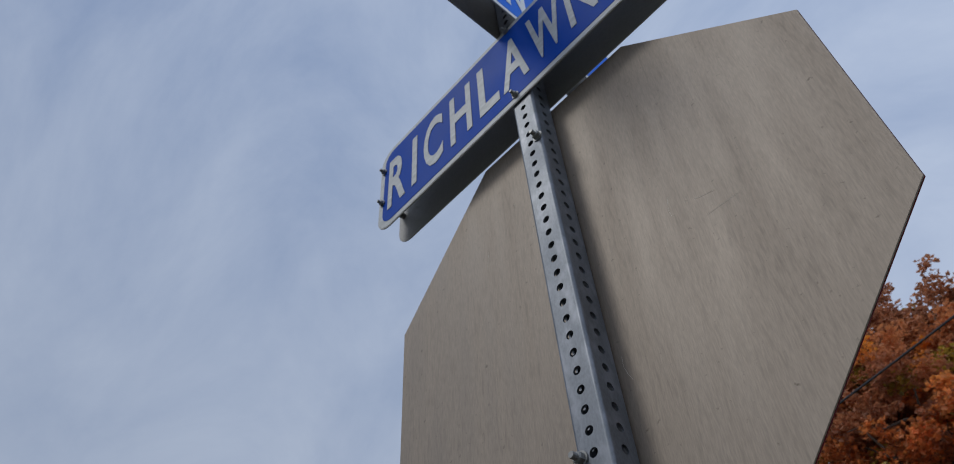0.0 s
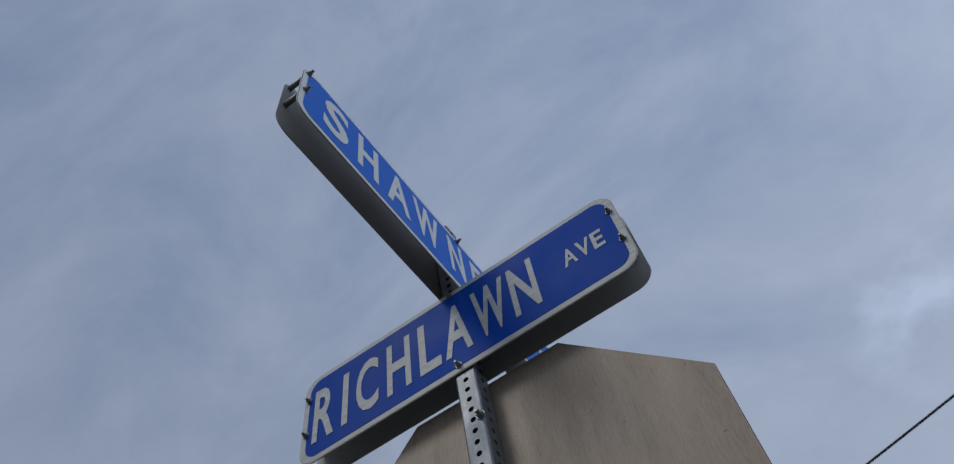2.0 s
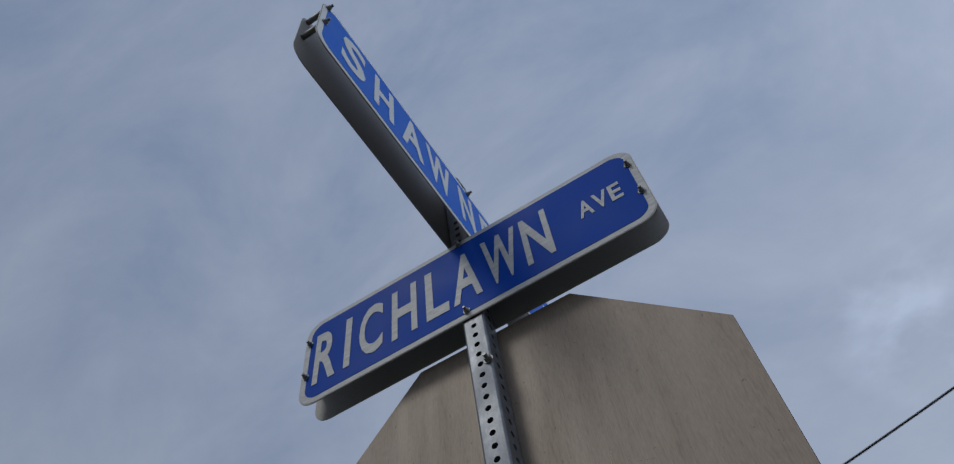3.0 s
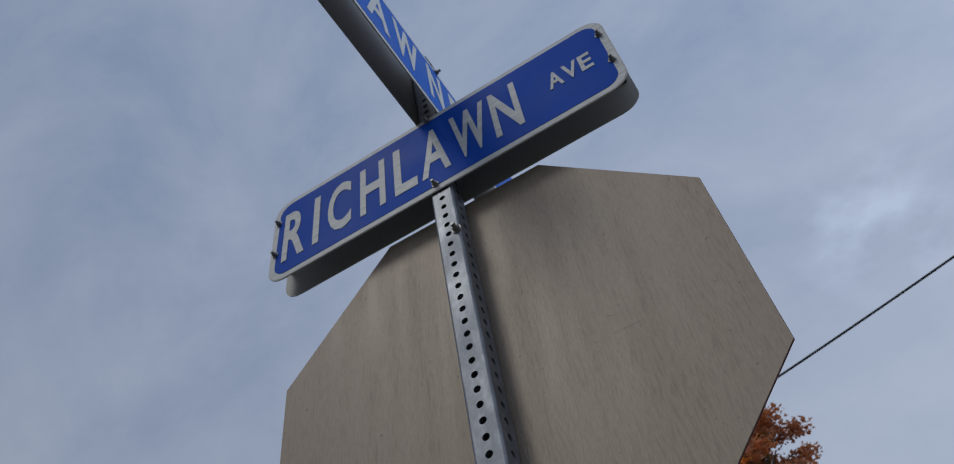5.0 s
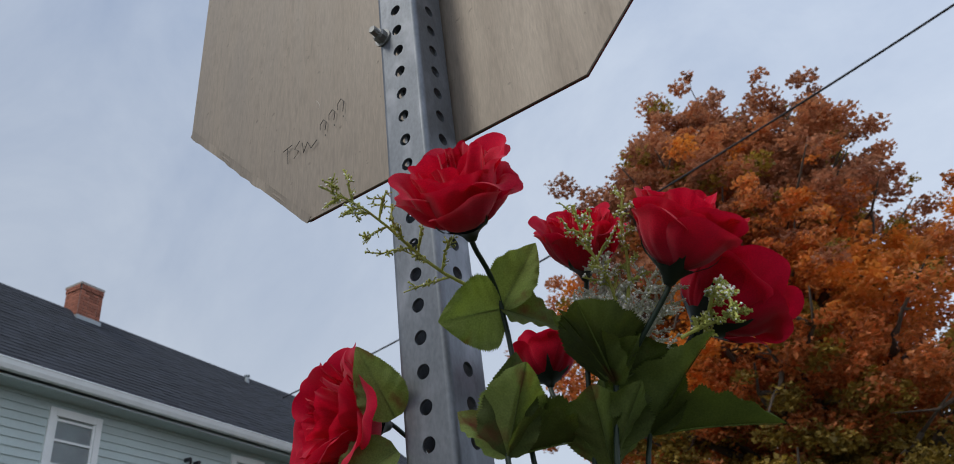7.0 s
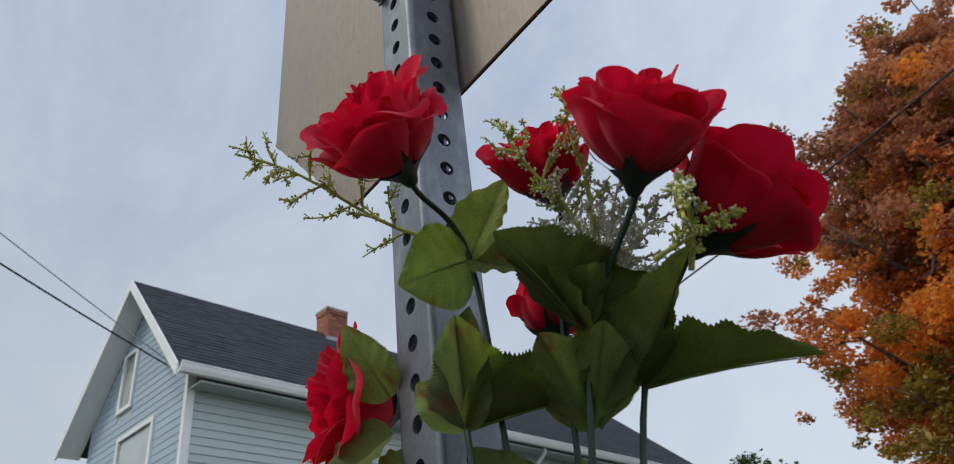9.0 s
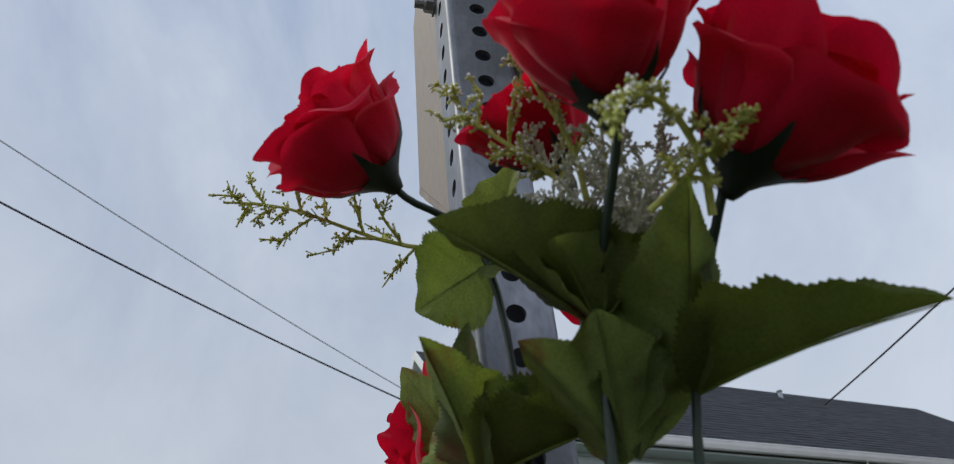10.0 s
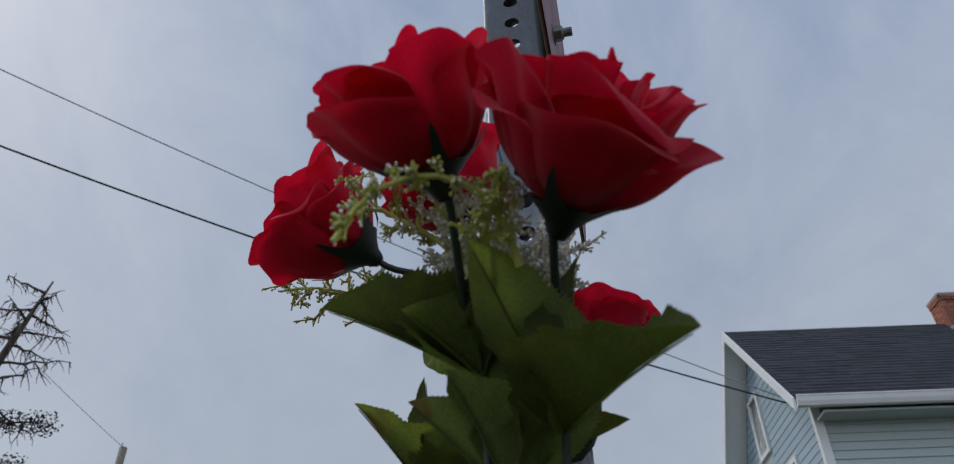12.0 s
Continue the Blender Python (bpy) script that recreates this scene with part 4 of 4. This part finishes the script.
POLE_TOP = build_utility_pole()
cable("overhead_cable", POLE_TOP, far_point(150, 33.0, 24.0), 0.3, 0.010, "cable_g", "thin grey wire from the utility pole")


# ---------------------------------------------------------------- artificial flowers tied to the post
def frame_from(axis, spin=0.0):
    q = Vector(axis).normalized().to_track_quat("Z", "Y").to_matrix().to_4x4()
    return q @ Matrix.Rotation(spin, 4, "Z")


def ease(x):
    x = min(1.0, max(0.0, x))
    return x * x * (3 - 2 * x)


def petal_mesh(size, waist, length, lean, curl, half, seed, nu=20, nv=20):
    """One cloth petal rising from the origin along z and cupped towards +x. The rib leaves the calyx almost level, climbs to the lean
    angle at the waist, and rolls out over its rim by curl degrees; creases and a wavy rim come from noise."""
    rng = random.Random(seed)
    ph = [rng.uniform(0, 6.28) for _ in range(6)]
    off = Vector([rng.uniform(-50, 50) for _ in range(3)])
    tip = rng.uniform(-0.3, 0.3)
    point = rng.choice((0.0, 0.015, 0.03))
    knee = min(0.9, waist / (0.62 * length))
    steps = 48
    bm = bmesh.new()
    columns = []
    for i in range(nu + 1):
        u = -1 + 2 * i / nu
        side = 1 - (1 - abs(u) ** 3.2) ** 0.5
        reach = 1 - 0.30 * side + 0.052 * math.sin(3.1 * u + ph[0]) + 0.012 * math.sin(7.0 * u + ph[1]) + point * math.exp(-((u - tip) / 0.2) ** 2)
        roll = radians(curl) * (0.75 + 0.45 * math.sin(2.3 * u + ph[2])) * (1 - 0.35 * u * u)
        lip = 0.76 + 0.08 * math.sin(1.9 * u + ph[3])
        r = z = 0.0
        rib = [(0.0, 0.0)]
        for k in range(steps):
            t = (k + 0.5) / steps
            a = radians(16) + (radians(lean) - radians(16)) * ease(t / knee) - roll * ease((t - lip) / (1.04 - lip))
            a += 0.30 * noise.noise((u * 1.7 + off.x, t * 2.6 + off.y, off.z)) * t
            r += length * reach * math.cos(a) / steps
            z += length * reach * math.sin(a) / steps
            rib.append((r, z))
        column = []
        for j in range(nv + 1):
            v = j / nv
            r, z = rib[round(v * steps)]
            spread = half * (0.42 + 0.58 * ease(v * 1.25)) * (1 - 0.10 * v)
            fold = 0.050 * noise.noise((u * 2.4 + off.y, v * 0.9 + off.z, off.x)) + 0.020 * noise.noise((u * 7.0 + off.z, v * 1.6, off.y))
            r = max(0.0, r + waist * 1.5 * fold * ease(v * 1.5) + 0.012 * math.sin(9 * u + ph[4]) * ease((v - 0.7) / 0.3))
            a = u * spread + 0.10 * noise.noise((v * 2.2, off.x, off.y)) * v
            column.append(bm.verts.new((size * r * math.cos(a), size * r * math.sin(a), size * z)))
        columns.append(column)
    for a, b in zip(columns, columns[1:]):
        for j in range(nv):
            bm.faces.new((a[j], b[j], b[j + 1], a[j + 1])).smooth = True
    bmesh.ops.remove_doubles(bm, verts=bm.verts[:], dist=1e-6)
    return finish(bm, "petal", "red")


def build_bloom(parent, base, axis, size, seed, spin=0.0, openness=1.0):
    """A rose head of the given width: petals in rings round a tight heart, standing in a green calyx."""
    rng = random.Random(seed)
    m0 = Matrix.Translation(base) @ frame_from(axis, spin)
    # petals, waist, length, lean, roll, half width
    rings = [(2, 0.06, 0.61, 94, 8, 2.3), (3, 0.105, 0.64, 93, 20, 1.7), (3, 0.16, 0.67, 90, 34, 1.35), (4, 0.22, 0.70, 85, 58, 1.02),
             (4, 0.27, 0.71, 79, 80, 0.98), (5, 0.31, 0.72, 73, 95, 0.86), (4, 0.335, 0.66, 66, 90, 0.90)]
    for k, (n, waist, length, lean, curl, half) in enumerate(rings):
        for i in range(n):
            me = petal_mesh(size, waist * rng.uniform(0.94, 1.06), length * rng.uniform(0.90, 1.06), lean - 8 * (openness - 1) * k + rng.uniform(-5, 5),
                            curl * rng.uniform(0.35, 1.35), half * rng.uniform(0.9, 1.15), rng.randint(0, 10 ** 6))
            a = 2 * math.pi * (i + 0.5 * (k % 2)) / n + rng.uniform(-0.3, 0.3)
            part("petal", me, "red", parent, at=m0 @ Matrix.Rotation(a, 4, "Z") @ pose(0, 0, 0, rng.uniform(-4, 4), rng.uniform(-4, 4)))
    bm = bmesh.new()
    prof = [(0.0, -0.11), (0.034, -0.105), (0.050, -0.08), (0.066, -0.045), (0.105, -0.005), (0.165, 0.042)]
    ns = 20
    rows = []
    for r, z in prof:
        rows.append([bm.verts.new((size * r * math.cos(2 * math.pi * i / ns), size * r * math.sin(2 * math.pi * i / ns), size * z)) for i in range(ns)])
    for p, q in zip(rows, rows[1:]):
        for i in range(ns):
            j = (i + 1) % ns
            bm.faces.new((p[i], p[j], q[j], q[i]))
    for i in range(0, ns, 4):      # five narrow sepals lying against the petals
        prev = (rows[-1][i], rows[-1][(i + 1) % ns], rows[-1][(i + 2) % ns])
        a = 2 * math.pi * (i + 1) / ns
        d, e = Vector((math.cos(a), math.sin(a), 0)), Vector((-math.sin(a), math.cos(a), 0))
        lift = rng.uniform(-0.04, 0.0)
        for rr, zz, hw in ((0.245, 0.100, 0.026), (0.290, 0.148, 0.018), (0.325 + 0.3 * lift, 0.205, 0.003)):
            now = tuple(bm.verts.new((d * rr + e * hw * q + Vector((0, 0, zz - 0.008 * abs(q)))) * size) for q in (-1, 0, 1))
            for q in (0, 1):
                bm.faces.new((prev[q], prev[q + 1], now[q + 1], now[q]))
            prev = now
    bmesh.ops.remove_doubles(bm, verts=bm.verts[:], dist=1e-5)
    part("calyx", bm, "calyx", parent, "dark green plastic calyx", smooth=True, at=m0)
    return m0 @ Vector((0, 0, -0.11 * size))


def build_leaf(parent, base, tip, width, face, seed, fold=0.35, droop=0.1, mat="leaf"):
    """A serrated cloth leaf from base to tip; face: the way its upper side looks, or None for a folded leaf held like a cup."""
    rng = random.Random(seed)
    base, tip = Vector(base), Vector(tip)
    if face is None:
        face = Vector((rng.uniform(-0.22, 0.22), rng.uniform(-0.22, 0.22), 1.0))
        fold = max(fold, 0.8)
    face = Vector(face)
    d = tip - base
    L = d.length
    x = d.normalized()
    y = face.cross(x).normalized()
    z = x.cross(y)
    nv, nu = 76, 6
    ph = rng.uniform(0, 6)
    bm = bmesh.new()
    grid = []
    for j in range(nv + 1):
        v = j / nv
        w = width * 0.5 * (math.sin(math.pi * min(1, v * 0.97 + 0.03) ** 0.72)) ** 0.85
        row = []
        for i in range(-nu, nu + 1):
            u = i / nu
            ww = w
            if abs(i) == nu:
                ww = w * (1 + (0.034 if j % 2 else -0.034) + 0.03 * noise.noise((v * 14, ph, u))) if 0 < j < nv else w
            ripple = 0.036 * width * math.sin(34 * v - 9.0 * abs(u) + ph) * abs(u) * math.sin(math.pi * v)
            wave = 0.09 * width * math.sin(4.2 * v + ph) * u * abs(u) * math.sin(math.pi * v) + 0.20 * width * math.sin(math.pi * v) * noise.noise((v * 2.5, u * 1.2, ph * 9)) * abs(u)
            p = base + x * (L * v - 0.05 * L * abs(u) * math.sin(math.pi * v)) + y * ww * u + z * (abs(u) * ww * fold + ripple + wave - droop * L * v * v + droop * L * v)
            row.append(bm.verts.new(p))
        grid.append(row)
    for j in range(nv):
        for i in range(2 * nu):
            f = bm.faces.new((grid[j][i], grid[j][i + 1], grid[j + 1][i + 1], grid[j + 1][i]))
            f.smooth = True
    bmesh.ops.remove_doubles(bm, verts=bm.verts[:], dist=1e-6)
    lf = part("leaf", bm, mat, parent, "green cloth leaf with a toothed edge")
    bm = bmesh.new()
    tube_path(bm, [base + x * L * v + z * (-droop * L * v * v + droop * L * v - 0.0004) for v in (0, 0.25, 0.5, 0.75, 0.95)], [0.0008, 0.0007, 0.0005, 0.0004, 0.0002], 6)
    part("midrib", bm, "leaf", lf)
    return lf


def build_stem(parent, pts, r=0.0017):
    bm = bmesh.new()
    n = len(pts)
    fine = []
    for i in range(n - 1):
        p0, p1, p2, p3 = (Vector(pts[max(0, min(n - 1, i + k))]) for k in (-1, 0, 1, 2))
        for s in range(6):
            t = s / 6
            fine.append(0.5 * ((2 * p1) + (p2 - p0) * t + (2 * p0 - 5 * p1 + 4 * p2 - p3) * t * t + (3 * p1 - p0 - 3 * p2 + p3) * t ** 3))
    fine.append(Vector(pts[-1]))
    tube_path(bm, fine, r, 10)
    return part("stem", bm, "stem", parent, "dark green plastic stem", smooth=True)


ROOT = Vector((0.085, -0.005, 1.38))      # where the bunch is tied to the post, below the view


def build_rose(label, base, axis, size, seed, via, leaves=(), spin=0.0, openness=1.0):
    rose = thing("artificial_rose", label, "artificial flower", ROOT, group="red roses tied to the post")
    foot = build_bloom(rose, Vector(base) - ROOT, axis, size, seed, spin, openness)
    ax = Vector(axis).normalized()
    build_stem(rose, [foot + ax * size * 0.06, foot - ax * 0.004] + [Vector(p) - ROOT for p in via] + [Vector((0.004 * (seed % 5), 0.004 * (seed % 3), 0))])
    for b, t, w, f, *rest in leaves:
        build_leaf(rose, Vector(b) - ROOT, Vector(t) - ROOT, w, f, seed * 7 + int(1000 * w) + int(abs(t[0]) * 1000), *rest)
    return rose


RED = "red cloth artificial rose on a plastic stem"
PAIR, NODE_A, NODE_B, NODE_C = (0.073, -0.027, 1.739), (0.069, -0.037, 1.642), (0.132, -0.007, 1.673), (0.134, 0.022, 1.648)
build_rose(RED + " leaning over the post", (0.087, -0.075, 1.774), (0.33, -0.74, 0.52), 0.083, 1, [PAIR, (0.078, -0.018, 1.60)],
           [(PAIR, (0.099, -0.014, 1.783), 0.034, (0.5, -0.8, 0.1), 0.5), (PAIR, (0.042, -0.056, 1.732), 0.050, (0.65, -0.62, -0.40), 0.22),
            (PAIR, (0.108, 0.002, 1.715), 0.034, (0.6, -0.5, 0.6))])
build_rose(RED + ", large and upright", (0.184, -0.011, 1.727), (0.58, -0.22, 0.76), 0.079, 2, [(0.150, -0.009, 1.690), NODE_B, (0.112, -0.006, 1.560)],
           [(NODE_B, (0.146, -0.068, 1.704), 0.052, None, 0.8), (NODE_B, (0.113, -0.036, 1.716), 0.046, None, 0.7), (NODE_B, (0.126, -0.054, 1.711), 0.034, (0.4, -0.4, 0.8), 0.6), (NODE_B, (0.162, -0.030, 1.688), 0.034, None, 0.9),
            (NODE_B, (0.166, 0.012, 1.690), 0.046, None, 0.8)])
build_rose(RED + " tilted outwards", (0.180, 0.032, 1.706), (0.66, 0.40, 0.64), 0.086, 3, [NODE_C, (0.118, 0.010, 1.540)],
           [(NODE_C, (0.203, 0.065, 1.644), 0.047, (0.30, -0.30, 1.0), 0.95), (NODE_C, (0.195, 0.002, 1.689), 0.038, None, 1.0),
            (NODE_C, (0.160, 0.034, 1.702), 0.040, (0.3, -0.85, 0.2), 0.6)])
build_rose(RED + " half hidden behind another", (0.128, -0.008, 1.752), (0.36, -0.55, 0.70), 0.066, 4, [(0.118, -0.005, 1.71), (0.103, 0.0, 1.60)],
           [((0.118, 0.0, 1.632), (0.152, -0.016, 1.668), 0.046, None, 0.6), ((0.118, 0.004, 1.632), (0.136, 0.032, 1.662), 0.046, None, 0.6),
            ((0.116, 0.0, 1.630), (0.130, -0.036, 1.668), 0.046, None, 0.6), ((0.116, 0.002, 1.640), (0.122, 0.004, 1.700), 0.050, (0.3, 0.8, 0.2), 0.5),
            ((0.120, 0.004, 1.640), (0.150, 0.006, 1.688), 0.050, (-0.7, 0.2, 0.6), 0.5)])
build_rose(RED + " deep in the bunch", (0.066, 0.034, 1.706), (-0.10, 0.15, 0.9), 0.055, 5, [(0.080, 0.022, 1.66), NODE_A],
           [(NODE_A, (0.108, -0.066, 1.681), 0.042, None, 0.7), (NODE_A, (0.098, 0.044, 1.666), 0.050, None, 0.8),
            (NODE_A, (0.088, -0.042, 1.700), 0.038, (0.5, -0.8, 0.2), 0.45), (NODE_A, (0.112, 0.010, 1.650), 0.050, None, 0.7), (NODE_A, (0.046, -0.050, 1.673), 0.032, (0.3, -0.6, 0.7))])
build_rose(RED + " low beside the post", (-0.067, 0.004, 1.706), (-0.24, -0.93, 0.06), 0.098, 6, [(-0.050, 0.045, 1.675), (-0.01, 0.044, 1.60)],
           [((-0.026, -0.024, 1.672), (-0.066, -0.050, 1.644), 0.046, (0.2, -0.9, 0.3)), ((-0.026, -0.024, 1.694), (-0.034, -0.052, 1.742), 0.036, (0.5, -0.9, 0.0)),
            ((-0.026, 0.0, 1.66), (-0.034, -0.040, 1.636), 0.030, (0.3, -0.8, 0.4))])
build_rose(RED + " lower beside the post", (-0.080, 0.010, 1.617), (-0.25, -0.88, 0.28), 0.086, 8, [(-0.036, 0.030, 1.585), (-0.01, 0.044, 1.50)])
build_rose(RED + " lowest in the bunch", (0.068, -0.034, 1.566), (0.1, -0.2, 0.95), 0.056, 7, [(0.070, -0.006, 1.50)],
           [((0.088, -0.012, 1.596), (0.060, -0.030, 1.637), 0.034, (0.6, -0.7, -0.2)), ((0.092, -0.008, 1.592), (0.124, -0.008, 1.606), 0.030, (0.2, -0.5, 0.85)),
            ((0.096, 0.0, 1.575), (0.100, 0.006, 1.624), 0.024, (0.6, -0.7, 0.2))])


def build_sprig(label, base, tip, spread, seed, twigs=9, dusty=0.0, via=(), thick=0.0013):
    """A branching plastic twig with many knobbly buds; dusty: the share of buds under white dust, via: two points that bend it on its way."""
    rng = random.Random(seed)
    base, tip = Vector(base), Vector(tip)
    sprig = thing("filler_sprig", label, "artificial flower", base, group="sprigs between the roses")
    d = tip - base
    L = d.length
    ax = d.normalized()
    side = ax.orthogonal().normalized()
    other = ax.cross(side)
    bm, bb, bw = bmesh.new(), bmesh.new(), bmesh.new()

    def along(t):
        if via:
            p, q = Vector(via[0]) - base, Vector(via[1]) - base
            return 3 * (1 - t) ** 2 * t * p + 3 * (1 - t) * t * t * q + t ** 3 * d
        return d * t + side * 0.03 * L * math.sin(6 * t)

    tube_path(bm, [along(k / 8) for k in range(9)], [thick * (1 - 0.55 * k / 8) for k in range(9)], 7)

    def knob(p, q, n):
        for k in range(n):
            t = rng.uniform(0.2, 1.0)
            c = p.lerp(q, t) + Vector([rng.uniform(-1, 1) * 0.0021 for _ in range(3)])
            r = rng.uniform(0.0004, 0.0008)
            tgt = bw if rng.random() < dusty else bb
            bmesh.ops.create_icosphere(tgt, subdivisions=1, radius=r, matrix=Matrix.Translation(c) @ Matrix.Diagonal((rng.uniform(0.8, 1.3), 1, rng.uniform(0.8, 1.6), 1)))
            cyl(bm, p.lerp(q, max(0, t - 0.15)), c, 0.0004, 0.0003, seg=4)

    for k in range(twigs):
        t = 0.22 + 0.76 * k / twigs
        a = k * 2.4 + rng.uniform(-0.6, 0.6)
        p = along(t)
        out = (side * math.cos(a) + other * math.sin(a)) * spread * rng.uniform(0.55, 1.0) * (1.2 - 0.75 * t) + ax * spread * rng.uniform(0.3, 0.7) * (1.2 - 0.7 * t)
        q = p + out
        tube_path(bm, [p, p + out * 0.5 + ax * 0.0012, q], [0.0008, 0.0007, 0.0004], 5)
        knob(p, q, 13)
        for s in range(2):
            o2 = Vector([rng.uniform(-1, 1) for _ in range(3)]) * spread * 0.32 + ax * spread * 0.18
            f = p + out * rng.uniform(0.35, 0.9)
            tube_path(bm, [f, f + o2], [0.0006, 0.0004], 5)
            knob(f, f + o2, 8)
    knob(along(0.75), along(1.0), 14)
    part("twig", bm, "sprig" if dusty < 0.7 else "sprig_d", sprig, "yellow-green plastic twig")
    for b, mat, text in ((bb, "sprig", "tiny yellow-green buds"), (bw, "sprig_w", "tiny buds under white dust")):
        if len(b.verts):
            tagged(part("blossom", b, mat, sprig, text, smooth=True), kind="stuff")


SPR = "yellow-green plastic filler sprig with tiny buds"
build_sprig(SPR + " reaching past the post", (0.066, -0.030, 1.752), (0.032, -0.150, 1.796), 0.028, 1, 15, 0.25)
build_sprig(SPR + " under the upright rose", (0.145, -0.008, 1.712), (0.153, -0.060, 1.764), 0.020, 2, 12, 0.45)
build_sprig(SPR + " rising between the roses", (0.150, -0.010, 1.715), (0.178, -0.038, 1.778), 0.013, 3, 10, 0.45)
build_sprig(SPR + " bent over with white dust", (0.181, 0.016, 1.686), (0.218, -0.033, 1.678), 0.008, 4, 12, 0.35,
            ((0.198, 0.014, 1.720), (0.213, -0.023, 1.718)), 0.0015)
build_sprig(SPR + " spreading sideways", (0.176, -0.002, 1.690), (0.210, 0.018, 1.702), 0.013, 5, 10, 0.1)
for k in range(9):
    rr = random.Random(70 + k)
    build_sprig("dusty white filler sprig filling the bunch", (0.138 + rr.uniform(-.008, .008), 0.004 + rr.uniform(-.01, .01), 1.688),
                (0.148 + rr.uniform(-.026, .028), 0.004 + rr.uniform(-.036, .030), 1.730 + rr.uniform(-.012, .016)), 0.023, 90 + k, 11, 0.95)
